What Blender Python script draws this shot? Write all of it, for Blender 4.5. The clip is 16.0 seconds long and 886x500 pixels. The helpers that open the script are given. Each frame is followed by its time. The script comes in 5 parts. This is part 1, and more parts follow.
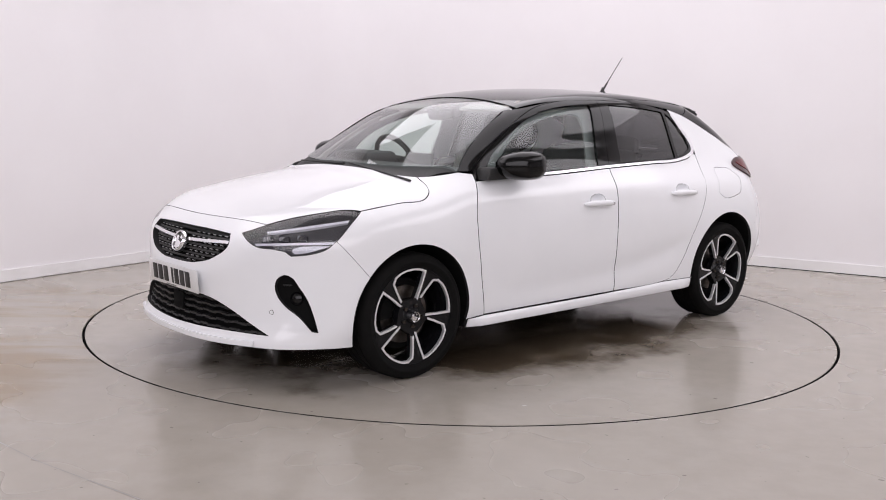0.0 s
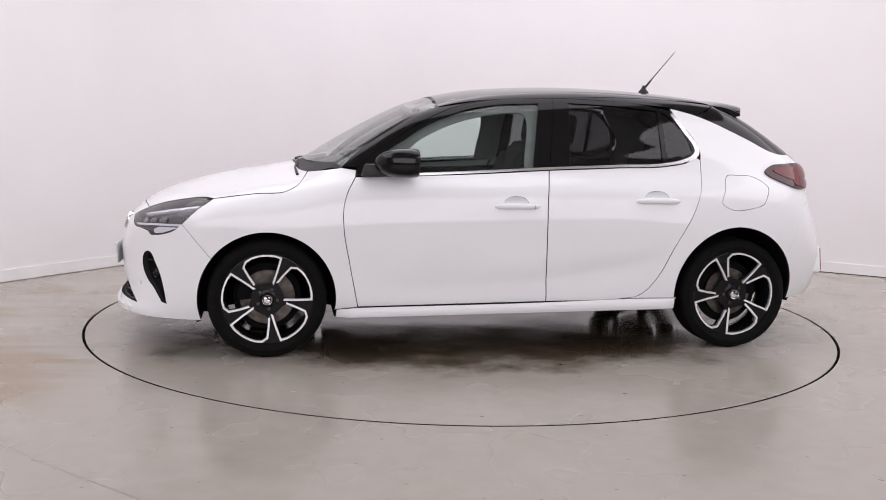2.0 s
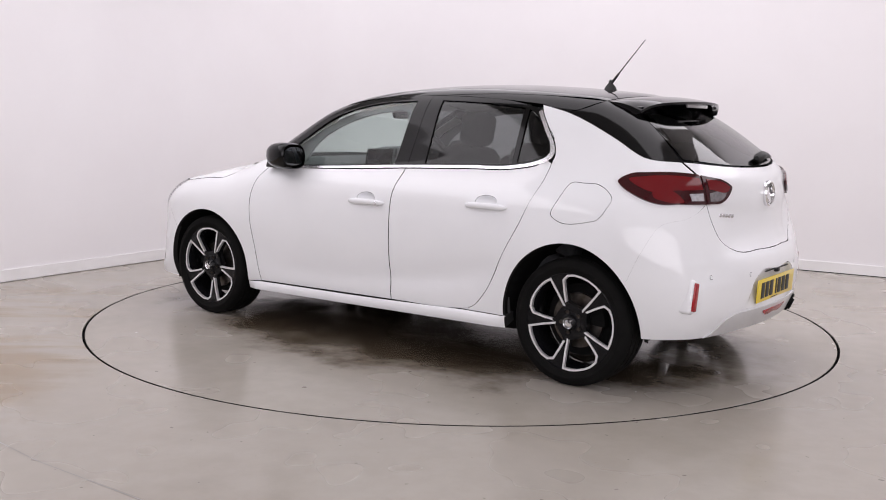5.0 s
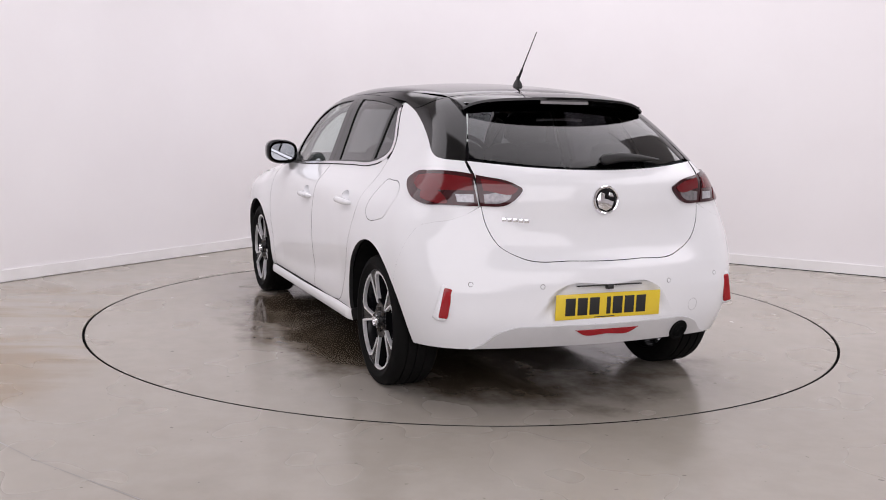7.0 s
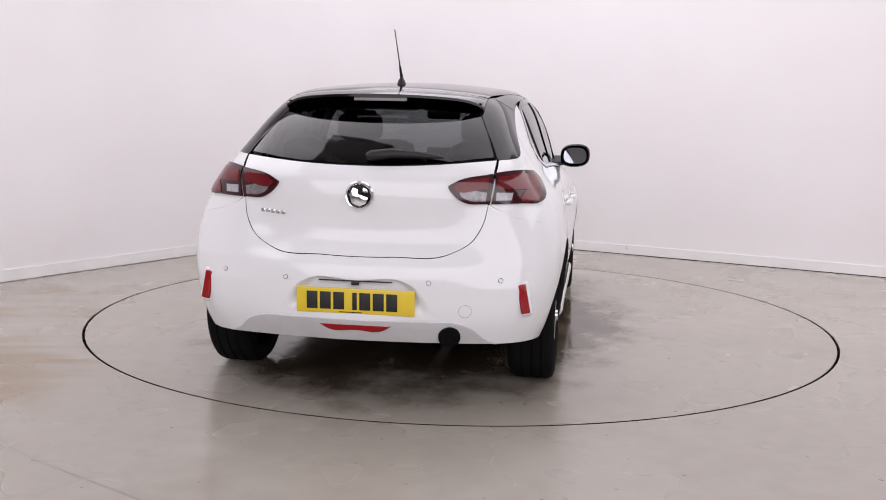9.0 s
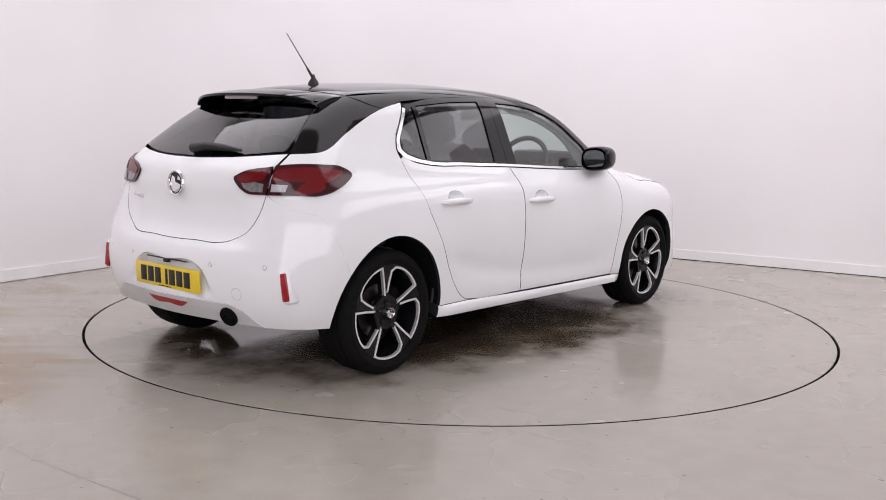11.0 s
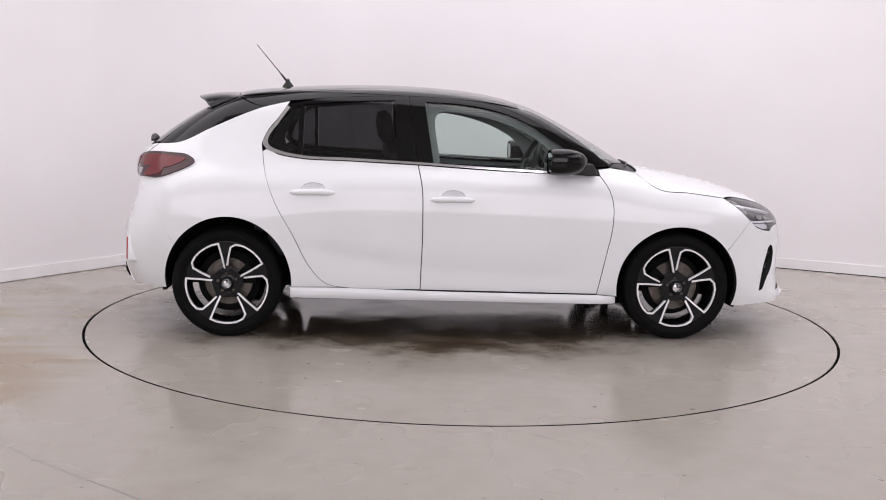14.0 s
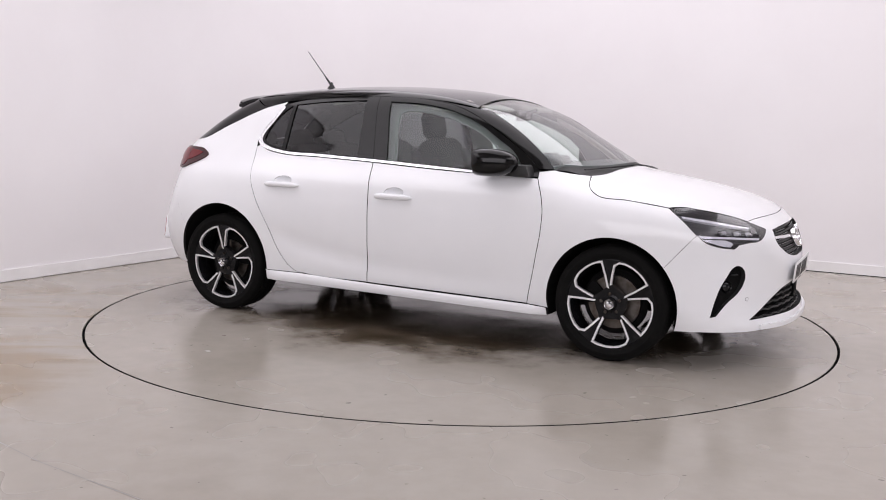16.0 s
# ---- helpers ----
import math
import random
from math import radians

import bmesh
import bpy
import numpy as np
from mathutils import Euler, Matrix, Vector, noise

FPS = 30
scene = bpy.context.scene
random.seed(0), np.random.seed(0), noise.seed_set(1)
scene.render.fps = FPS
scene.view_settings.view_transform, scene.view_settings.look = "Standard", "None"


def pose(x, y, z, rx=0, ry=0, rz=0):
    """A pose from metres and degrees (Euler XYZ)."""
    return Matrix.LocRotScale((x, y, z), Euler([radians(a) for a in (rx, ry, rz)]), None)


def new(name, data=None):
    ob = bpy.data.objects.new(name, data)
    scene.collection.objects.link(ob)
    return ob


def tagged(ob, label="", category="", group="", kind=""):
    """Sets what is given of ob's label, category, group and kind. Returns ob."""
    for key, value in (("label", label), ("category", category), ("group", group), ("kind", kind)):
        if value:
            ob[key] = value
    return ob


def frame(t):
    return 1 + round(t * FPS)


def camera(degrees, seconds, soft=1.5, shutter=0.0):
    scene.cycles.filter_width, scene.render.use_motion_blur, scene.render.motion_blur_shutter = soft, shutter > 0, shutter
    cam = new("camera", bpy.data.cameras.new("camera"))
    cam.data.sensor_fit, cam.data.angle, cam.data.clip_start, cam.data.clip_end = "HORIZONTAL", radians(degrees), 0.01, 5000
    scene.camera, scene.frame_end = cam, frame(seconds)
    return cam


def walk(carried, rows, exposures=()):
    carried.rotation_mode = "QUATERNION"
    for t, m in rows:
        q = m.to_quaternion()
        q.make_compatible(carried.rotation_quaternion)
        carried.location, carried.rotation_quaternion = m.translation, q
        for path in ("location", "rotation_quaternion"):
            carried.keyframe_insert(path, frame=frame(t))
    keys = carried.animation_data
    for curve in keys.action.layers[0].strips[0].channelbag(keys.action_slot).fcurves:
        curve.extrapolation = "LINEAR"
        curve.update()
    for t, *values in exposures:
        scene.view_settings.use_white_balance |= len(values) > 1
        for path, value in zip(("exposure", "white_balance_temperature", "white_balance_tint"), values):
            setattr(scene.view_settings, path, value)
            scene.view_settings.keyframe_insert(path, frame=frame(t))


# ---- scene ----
from mathutils.geometry import delaunay_2d_cdt

SPIN0, SPIN = 221.63, -15.481          # heading of the car at the start, degrees per second
CAR_OFF = (-0.087, 0.175)              # the car stands off the turntable's middle
TABLE_R = 2.25

cam = camera(48.6, 16.0, soft=1.0)
EYE = pose(0, -6.135, 1.265, 90 - 7.905, 0, 1.033) @ pose(0, 0, 0, 0, 0, 1.153)
walk(cam, [(0.0, EYE), (16.0, EYE)])

# ---- world and light ----
world = bpy.data.worlds.new("studio_world")
world.use_nodes = True
scene.world = world
world.node_tree.nodes["Background"].inputs[0].default_value = (0.8, 0.85, 1.0, 1)
world.node_tree.nodes["Background"].inputs[1].default_value = 0.02
scene.view_settings.exposure = 0.0
CEIL = 3.6
LAMPTONE = (0.985, 0.935, 1.0)


def studio_lamp(x, y, z, sx, sy, watts, rz=0, tilt=0):
    lamp = bpy.data.lights.new("studio_lamp", "AREA")
    lamp.shape, lamp.size, lamp.size_y, lamp.energy, lamp.color = "RECTANGLE", sx, sy, watts, LAMPTONE
    ob = new("studio_lamp", lamp)
    ob.matrix_world = pose(x, y, z, 0, 0, rz) @ pose(0, 0, 0, tilt)
    return ob


# broad diffuse panels under the ceiling, and a bank behind the camera
studio_lamp(0.6, 2.1, CEIL - 0.1, 4.6, 2.2, 62, -28)
studio_lamp(-3.3, -1.6, CEIL - 0.1, 2.4, 4.8, 76, -32)
studio_lamp(4.8, -1.2, CEIL - 0.1, 3.2, 5.6, 136, 0)
studio_lamp(0.1, -0.2, CEIL - 0.1, 3.8, 2.4, 54, -30)
studio_lamp(0.2, -7.0, 2.24, 10.0, 2.8, 232, 0, 62)



# ---- materials ----
def material(name, colour=(0.8, 0.8, 0.8), rough=0.5, metal=0.0, coat=0.0, coat_rough=0.05, **more):
    m = bpy.data.materials.new(name)
    m.use_nodes = True
    b = m.node_tree.nodes["Principled BSDF"]
    b.inputs["Base Color"].default_value = (*colour, 1)
    b.inputs["Roughness"].default_value, b.inputs["Metallic"].default_value = rough, metal
    b.inputs["Coat Weight"].default_value, b.inputs["Coat Roughness"].default_value = coat, coat_rough
    for key, value in more.items():
        b.inputs[key.replace("_", " ")].default_value = value
    return m


def node(m, kind, **values):
    n = m.node_tree.nodes.new(kind)
    for key, value in values.items():
        n.inputs[key.replace("_", " ")].default_value = value
    return n


def grainy(m, scale, a, b, rough=None, bump=0.0, detail=6.0, coords="Object", fine=None):
    """Mottled colour between a and b, uneven roughness and fine relief."""
    t, p = m.node_tree, m.node_tree.nodes["Principled BSDF"]
    co = node(m, "ShaderNodeTexCoord")
    n = node(m, "ShaderNodeTexNoise", Scale=scale, Detail=detail, Roughness=0.6)
    t.links.new(co.outputs[coords], n.inputs["Vector"])
    r = node(m, "ShaderNodeValToRGB")
    r.color_ramp.elements[0].position, r.color_ramp.elements[1].position = 0.3, 0.7
    r.color_ramp.elements[0].color, r.color_ramp.elements[1].color = (*a, 1), (*b, 1)
    t.links.new(n.outputs["Fac"], r.inputs[0])
    t.links.new(r.outputs[0], p.inputs["Base Color"])
    f = node(m, "ShaderNodeTexNoise", Scale=fine or scale * 25, Detail=4.0)
    t.links.new(co.outputs[coords], f.inputs["Vector"])
    if rough:
        q = node(m, "ShaderNodeMapRange", To_Min=rough[0], To_Max=rough[1])
        t.links.new(n.outputs["Fac"], q.inputs["Value"])
        t.links.new(q.outputs[0], p.inputs["Roughness"])
    if bump:
        k = node(m, "ShaderNodeBump", Strength=bump, Distance=0.002)
        t.links.new(f.outputs["Fac"], k.inputs["Height"])
        t.links.new(k.outputs[0], p.inputs["Normal"])
    return m


def glass(name, tint, gloss_rough=0.0, head_on=0.07):
    m = bpy.data.materials.new(name)
    m.use_nodes = True
    t = m.node_tree
    t.nodes.clear()
    out, mix = t.nodes.new("ShaderNodeOutputMaterial"), t.nodes.new("ShaderNodeMixShader")
    clear, gloss = t.nodes.new("ShaderNodeBsdfTransparent"), t.nodes.new("ShaderNodeBsdfGlossy")
    # the same gloss from both sides of the pane: a few per cent head on, full at a glancing angle
    lw = t.nodes.new("ShaderNodeLayerWeight")
    lw.inputs["Blend"].default_value = 0.5
    pw, fr = t.nodes.new("ShaderNodeMath"), t.nodes.new("ShaderNodeMath")
    pw.operation, pw.inputs[1].default_value = "POWER", 3.2
    fr.operation, fr.inputs[1].default_value, fr.inputs[2].default_value = "MULTIPLY_ADD", 0.9, head_on
    t.links.new(lw.outputs["Facing"], pw.inputs[0])
    t.links.new(pw.outputs[0], fr.inputs[0])
    clear.inputs[0].default_value = (*tint, 1)
    gloss.inputs["Roughness"].default_value = gloss_rough
    t.links.new(fr.outputs[0], mix.inputs[0])
    t.links.new(clear.outputs[0], mix.inputs[1])
    t.links.new(gloss.outputs[0], mix.inputs[2])
    t.links.new(mix.outputs[0], out.inputs[0])
    return m


PAINT = grainy(material("white_paint", (0.8, 0.8, 0.81), 0.5, coat=1.0, coat_rough=0.03, Specular_IOR_Level=0.2), 3.0, (0.775, 0.787, 0.805), (0.80, 0.81, 0.828), (0.5, 0.6))
# near-black for panel edges and pit: shade between parts put into the colour
GAP_SHADE = material("gap_shade", (0.01, 0.01, 0.01), 0.9)
BLACK = material("gloss_black_paint", (0.003, 0.003, 0.0033), 0.08, Specular_IOR_Level=0.30)
SATIN = grainy(material("satin_black_plastic", (0.015, 0.015, 0.015), 0.45), 30, (0.006, 0.006, 0.006), (0.011, 0.011, 0.011), (0.45, 0.6), 0.2)
LINER = material("arch_liner", (0.006, 0.006, 0.006), 0.95, Specular_IOR_Level=0.1)
RUBBER = grainy(material("tyre_rubber", (0.02, 0.02, 0.02), 0.75, Specular_IOR_Level=0.12), 12, (0.0035, 0.0035, 0.0035), (0.007, 0.0068, 0.0065), (0.75, 0.95), 0.2)
RIMBLACK = material("rim_gloss_black", (0.006, 0.006, 0.007), 0.22, Specular_IOR_Level=0.22)
ALLOY = grainy(material("cut_alloy", (0.8, 0.8, 0.82), 0.45, 0.75), 40, (0.76, 0.76, 0.78), (0.9, 0.9, 0.91), (0.4, 0.55))
STEEL = grainy(material("brake_steel", (0.35, 0.33, 0.32), 0.4, 1.0), 25, (0.07, 0.055, 0.045), (0.15, 0.14, 0.13), (0.3, 0.5))
CHROME = material("chrome", (0.85, 0.85, 0.87), 0.08, 1.0)
SATINCHROME = material("satin_chrome", (0.78, 0.78, 0.8), 0.22, 1.0)
CLEAR = glass("clear_glass", (0.80, 0.88, 0.85), 0.01, 0.045)
PRIVACY = glass("privacy_glass", (0.19, 0.19, 0.20), 0.01, 0.04)
TAILTINT = glass("rear_screen_glass", (0.125, 0.125, 0.135), 0.01, 0.015)
LENS = glass("lamp_lens", (0.93, 0.93, 0.95), head_on=0.04)
REDLENS = material("red_lens", (0.30, 0.005, 0.010), 0.15)
LAMPRED = material("tail_lamp_red", (0.13, 0.004, 0.007), 0.1)
REDDARK = material("dark_red_lens", (0.035, 0.003, 0.005), 0.08)
CLEARREFL = grainy(material("lamp_reflector", (0.6, 0.6, 0.62), 0.35, 0.2), 60, (0.3, 0.3, 0.32), (0.55, 0.55, 0.58))
YELLOW = grainy(material("plate_yellow", (0.75, 0.55, 0.02), 0.35, coat=0.5), 8, (0.72, 0.52, 0.02), (0.78, 0.58, 0.03))
PLATEWHITE = grainy(material("plate_white", (0.7, 0.7, 0.7), 0.35, coat=0.5), 8, (0.64, 0.64, 0.64), (0.72, 0.72, 0.72))
INK = material("plate_ink", (0.012, 0.012, 0.012), 0.5)
CLOTH = grainy(material("seat_cloth", (0.03, 0.03, 0.032), 0.9), 20, (0.045, 0.045, 0.05), (0.085, 0.085, 0.09), (0.85, 0.95), 0.4, fine=900)
TRIM = grainy(material("cabin_trim", (0.035, 0.035, 0.037), 0.65), 15, (0.04, 0.04, 0.043), (0.065, 0.065, 0.068), (0.55, 0.75), 0.3, fine=700)
HEADLINING = grainy(material("headlining", (0.42, 0.4, 0.38), 0.95), 20, (0.38, 0.37, 0.35), (0.46, 0.44, 0.42))
STRIP = grainy(material("white_light_strip", (0.75, 0.76, 0.8), 0.15, coat=1.0), 80, (0.66, 0.67, 0.72), (0.82, 0.83, 0.88))
PROJ = material("projector_glass", (0.03, 0.03, 0.035), 0.03, coat=1.0)
CLEARREFL2 = grainy(material("smoked_reflector", (0.3, 0.29, 0.3), 0.2, 0.4), 60, (0.16, 0.15, 0.16), (0.30, 0.29, 0.30))
# the white paint made darker, as the valance looks in shade
SHADEDPAINT = grainy(material("shaded_white_paint", (0.62, 0.62, 0.62), 0.38, 0.2, 0.4), 8, (0.56, 0.56, 0.57), (0.62, 0.62, 0.63))
SEAM = material("paint_shadow_seam", (0.3, 0.3, 0.3), 0.6)
SMOKEGREY = material("grey_lamp_lens", (0.35, 0.34, 0.35), 0.15, coat=1.0)
TRIMGREY = grainy(material("grey_cabin_trim", (0.12, 0.12, 0.125), 0.8), 15, (0.20, 0.20, 0.205), (0.26, 0.26, 0.265))
STUD = material("dark_satin_metal", (0.45, 0.45, 0.46), 0.35, 0.9)
# flat black for strips that stand in for shade in narrow gaps
SHADE_STRIP = material("dull_black_shade", (0.006, 0.006, 0.006), 1.0, Specular_IOR_Level=0.0)
LAMPGREY = grainy(material("grey_lamp_housing", (0.06, 0.06, 0.065), 0.3), 30, (0.04, 0.04, 0.043), (0.075, 0.073, 0.078))
MIRRORGLASS = material("mirror_glass", (0.34, 0.36, 0.38), 0.02, 1.0)

WALL = grainy(material("white_wall_paint", (0.8, 0.78, 0.79), 0.75), 0.8, (0.765, 0.745, 0.755), (0.80, 0.785, 0.795), (0.65, 0.85), 0.1, fine=120)
def scuffed(m, scale, patch):
    """Sparse small grey marks over the colour that a material has."""
    t, p = m.node_tree, m.node_tree.nodes["Principled BSDF"]
    before = p.inputs["Base Color"].links[0].from_socket
    co = node(m, "ShaderNodeTexCoord").outputs["Object"]
    facs = []
    for sc, lo, hi in ((scale, 0.66, 0.72), (patch, 0.54, 0.62)):
        n = node(m, "ShaderNodeTexNoise", Scale=sc, Detail=5.0)
        r = node(m, "ShaderNodeMapRange", From_Min=lo, From_Max=hi)
        t.links.new(co, n.inputs["Vector"])
        t.links.new(n.outputs["Fac"], r.inputs["Value"])
        facs.append(r.outputs[0])
    both = node(m, "ShaderNodeMath")
    both.operation = "MULTIPLY"
    t.links.new(facs[0], both.inputs[0])
    t.links.new(facs[1], both.inputs[1])
    mx = node(m, "ShaderNodeMix")
    mx.data_type = "RGBA"
    t.links.new(both.outputs[0], mx.inputs[0])
    t.links.new(before, mx.inputs[6])
    mx.inputs[7].default_value = (0.52, 0.50, 0.51, 1)
    t.links.new(mx.outputs[2], p.inputs["Base Color"])
    return m


SKIRT = grainy(material("white_skirting", (0.8, 0.79, 0.79), 0.6), 3, (0.76, 0.75, 0.745), (0.82, 0.81, 0.81), (0.5, 0.7), 0.15, fine=60)
scuffed(SKIRT, 9.0, 2.5)
CEILING = grainy(material("grey_ceiling", (0.55, 0.55, 0.55), 0.9), 1.0, (0.5, 0.495, 0.49), (0.56, 0.555, 0.55))


def concrete(name, spot, wet):
    """Polished concrete: mottled, scuffed, with stains, and if wet painted shade too, about spot (x, y, reach along x,
    reach along y).
    """
    m = material(name, (0.36, 0.35, 0.34), 0.2)
    t, p = m.node_tree, m.node_tree.nodes["Principled BSDF"]
    link = t.links.new
    co = node(m, "ShaderNodeTexCoord").outputs["Object"]

    def noise_at(scale, detail=6.0, stretch=None, rough=0.6, twist=0.0):
        v = co
        if stretch:
            mp = node(m, "ShaderNodeMapping")
            mp.inputs["Scale"].default_value = stretch
            mp.inputs["Rotation"].default_value = (0, 0, twist)
            link(co, mp.inputs["Vector"])
            v = mp.outputs[0]
        n = node(m, "ShaderNodeTexNoise", Scale=scale, Detail=detail, Roughness=rough)
        link(v, n.inputs["Vector"])
        return n.outputs["Fac"]

    def ramp(fac, stops):
        r = node(m, "ShaderNodeValToRGB")
        e = r.color_ramp.elements
        e[0].position, e[0].color = stops[0][0], (*stops[0][1], 1)
        e[1].position, e[1].color = stops[-1][0], (*stops[-1][1], 1)
        for pos, c in stops[1:-1]:
            e.new(pos).color = (*c, 1)
        r.color_ramp.interpolation = "EASE"
        link(fac, r.inputs[0])
        return r.outputs[0]

    def mix(fac, a, b, kind="MIX"):
        n = node(m, "ShaderNodeMix")
        n.data_type, n.blend_type = "RGBA", kind
        for sock, v in ((n.inputs[0], fac), (n.inputs[6], a), (n.inputs[7], b)):
            if isinstance(v, (int, float)):
                sock.default_value = v
            elif isinstance(v, tuple):
                sock.default_value = (*v, 1)
            else:
                link(v, sock)
        return n.outputs[2]

    def maths(kind, a, b):
        n = node(m, "ShaderNodeMath")
        n.operation = kind
        for k, v in enumerate((a, b)):
            if isinstance(v, (int, float)):
                n.inputs[k].default_value = v
            else:
                link(v, n.inputs[k])
        return n.outputs[0]

    base = ramp(noise_at(0.7, 4), [(0.2, FLOOR_A), (0.5, FLOOR_B), (0.8, FLOOR_C)])
    speck = ramp(noise_at(9, 5), [(0.3, (0.965, 0.965, 0.965)), (0.7, (1.03, 1.03, 1.03))])
    col = mix(1.0, base, speck, "MULTIPLY")
    pits = ramp(noise_at(26, 2, rough=0.3), [(0.225, (0.55, 0.53, 0.51)), (0.25, (1, 1, 1))])
    col = mix(1.0, col, pits, "MULTIPLY")
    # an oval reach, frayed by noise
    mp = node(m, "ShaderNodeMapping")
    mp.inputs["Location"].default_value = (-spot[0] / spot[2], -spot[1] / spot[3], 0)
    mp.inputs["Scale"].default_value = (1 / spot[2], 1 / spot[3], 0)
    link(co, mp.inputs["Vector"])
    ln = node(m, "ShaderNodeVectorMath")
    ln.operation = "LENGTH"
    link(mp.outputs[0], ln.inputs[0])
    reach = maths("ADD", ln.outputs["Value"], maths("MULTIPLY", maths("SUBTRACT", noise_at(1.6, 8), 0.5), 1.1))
    oval_mask = ramp(reach, [(0.62, (1, 1, 1)), (1.05, (0, 0, 0))])
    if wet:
        # wet patches, with the shade under the car painted into the brown-black
        wet_shade = maths("MULTIPLY", oval_mask, ramp(noise_at(2.2, 9, (1, 1.6, 1)), [(0.36, (0.45, 0.45, 0.45)), (0.48, (1, 1, 1))]))
        col = mix(maths("MULTIPLY", oval_mask, 0.8), col, (0.165, 0.122, 0.078))
        col = mix(maths("MULTIPLY", wet_shade, 0.9), col, (0.05, 0.036, 0.023))
        rough = maths("SUBTRACT", ramp(noise_at(1.7, 2), [(0.3, (0.16, 0.16, 0.16)), (0.7, (0.30, 0.30, 0.30))]), maths("MULTIPLY", wet_shade, 0.11))
    else:
        streak = ramp(noise_at(1.0, 8, (0.6, 2.6, 1), twist=0.5), [(0.42, (0, 0, 0)), (0.60, (1, 1, 1))])
        col = mix(maths("MULTIPLY", maths("MULTIPLY", oval_mask, streak), 0.8), col, (0.25, 0.185, 0.11))
        rough = ramp(noise_at(1.5, 2), [(0.3, (0.17, 0.17, 0.17)), (0.7, (0.32, 0.32, 0.32))])
    link(col, p.inputs["Base Color"])
    link(rough, p.inputs["Roughness"])
    k = node(m, "ShaderNodeBump", Strength=0.008, Distance=0.002)
    link(noise_at(70, 3), k.inputs["Height"])
    link(k.outputs[0], p.inputs["Normal"])
    return m


FLOOR_A, FLOOR_B, FLOOR_C = (0.30, 0.272, 0.230), (0.35, 0.322, 0.280), (0.385, 0.36, 0.325)
CONCRETE = concrete("polished_concrete", (-2.9, -1.2, 1.5, 2.2), False)
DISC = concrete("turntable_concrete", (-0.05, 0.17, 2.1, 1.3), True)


# ---- mesh helpers ----
def part(name, bm, mat, parent=None, label=""):
    me = bpy.data.meshes.new(name)
    bm.normal_update()
    bm.to_mesh(me)
    bm.free()
    me.materials.append(mat)
    ob = new(name, me)
    if parent:
        ob.parent = parent
    return tagged(ob, label)


def smooth(ob, angle=40):
    me = ob.data
    me.polygons.foreach_set("use_smooth", [True] * len(me.polygons))
    me.set_sharp_from_angle(angle=radians(angle))
    return ob


def raw(name, verts, faces, mat, parent=None, label=""):
    me = bpy.data.meshes.new(name)
    me.from_pydata([tuple(v) for v in verts], [], faces)
    me.materials.append(mat)
    ob = new(name, me)
    if parent:
        ob.parent = parent
    return tagged(ob, label)


def box(name, m, size, mat, parent=None, bevel=0.004, segments=2, label=""):
    bm = bmesh.new()
    bmesh.ops.create_cube(bm, size=1)
    bmesh.ops.scale(bm, vec=size, verts=bm.verts)
    if bevel:
        bmesh.ops.bevel(bm, geom=bm.edges[:], offset=bevel, segments=segments, affect="EDGES", profile=0.5)
    bm.transform(m)
    return smooth(part(name, bm, mat, parent, label))


def lathe(name, profile, mat, parent=None, m=Matrix(), steps=48, label="", close=False):
    """Turns (radius, along) points about the y axis."""
    n, verts, faces = len(profile), [], []
    for i in range(steps):
        a = 2 * math.pi * i / steps
        verts += [m @ Vector((r * math.cos(a), y, r * math.sin(a))) for r, y in profile]
    for i in range(steps):
        j = (i + 1) % steps
        for k in range(n if close else n - 1):
            q = (k + 1) % n
            faces.append((i * n + k, i * n + q, j * n + q, j * n + k))
    return smooth(raw(name, verts, faces, mat, parent, label), 35)


def tube(name, pts, radius, mat, parent=None, steps=10, label=""):
    """A round bar along pts; radius a number or one per point."""
    pts = [Vector(p) for p in pts]
    rad = radius if isinstance(radius, (list, tuple)) else [radius] * len(pts)
    verts, faces = [], []
    up = Vector((0.13, 0.31, 0.94))
    for i, p in enumerate(pts):
        d = (pts[min(i + 1, len(pts) - 1)] - pts[max(i - 1, 0)]).normalized()
        a = d.cross(up).normalized()
        b = d.cross(a)
        verts += [p + rad[i] * (a * math.cos(2 * math.pi * k / steps) + b * math.sin(2 * math.pi * k / steps)) for k in range(steps)]
    for i in range(len(pts) - 1):
        for k in range(steps):
            q = (k + 1) % steps
            faces.append((i * steps + k, i * steps + q, (i + 1) * steps + q, (i + 1) * steps + k))
    faces.append(tuple(range(steps - 1, -1, -1)))
    faces.append(tuple(range((len(pts) - 1) * steps, len(pts) * steps)))
    return smooth(raw(name, verts, faces, mat, parent, label), 50)


def prism(name, outline, depth, mat, parent=None, m=Matrix(), label="", bevel=0.0):
    """A flat outline in x, z, made depth thick along y."""
    bm = bmesh.new()
    f = bm.faces.new([bm.verts.new((x, 0, z)) for x, z in outline])
    g = bmesh.ops.extrude_face_region(bm, geom=[f])
    bmesh.ops.translate(bm, vec=(0, depth, 0), verts=[v for v in g["geom"] if isinstance(v, bmesh.types.BMVert)])
    bmesh.ops.recalc_face_normals(bm, faces=bm.faces[:])
    if bevel:
        bmesh.ops.bevel(bm, geom=bm.edges[:], offset=bevel, segments=2, affect="EDGES", profile=0.5)
    bm.transform(m)
    return smooth(part(name, bm, mat, parent, label), 30)


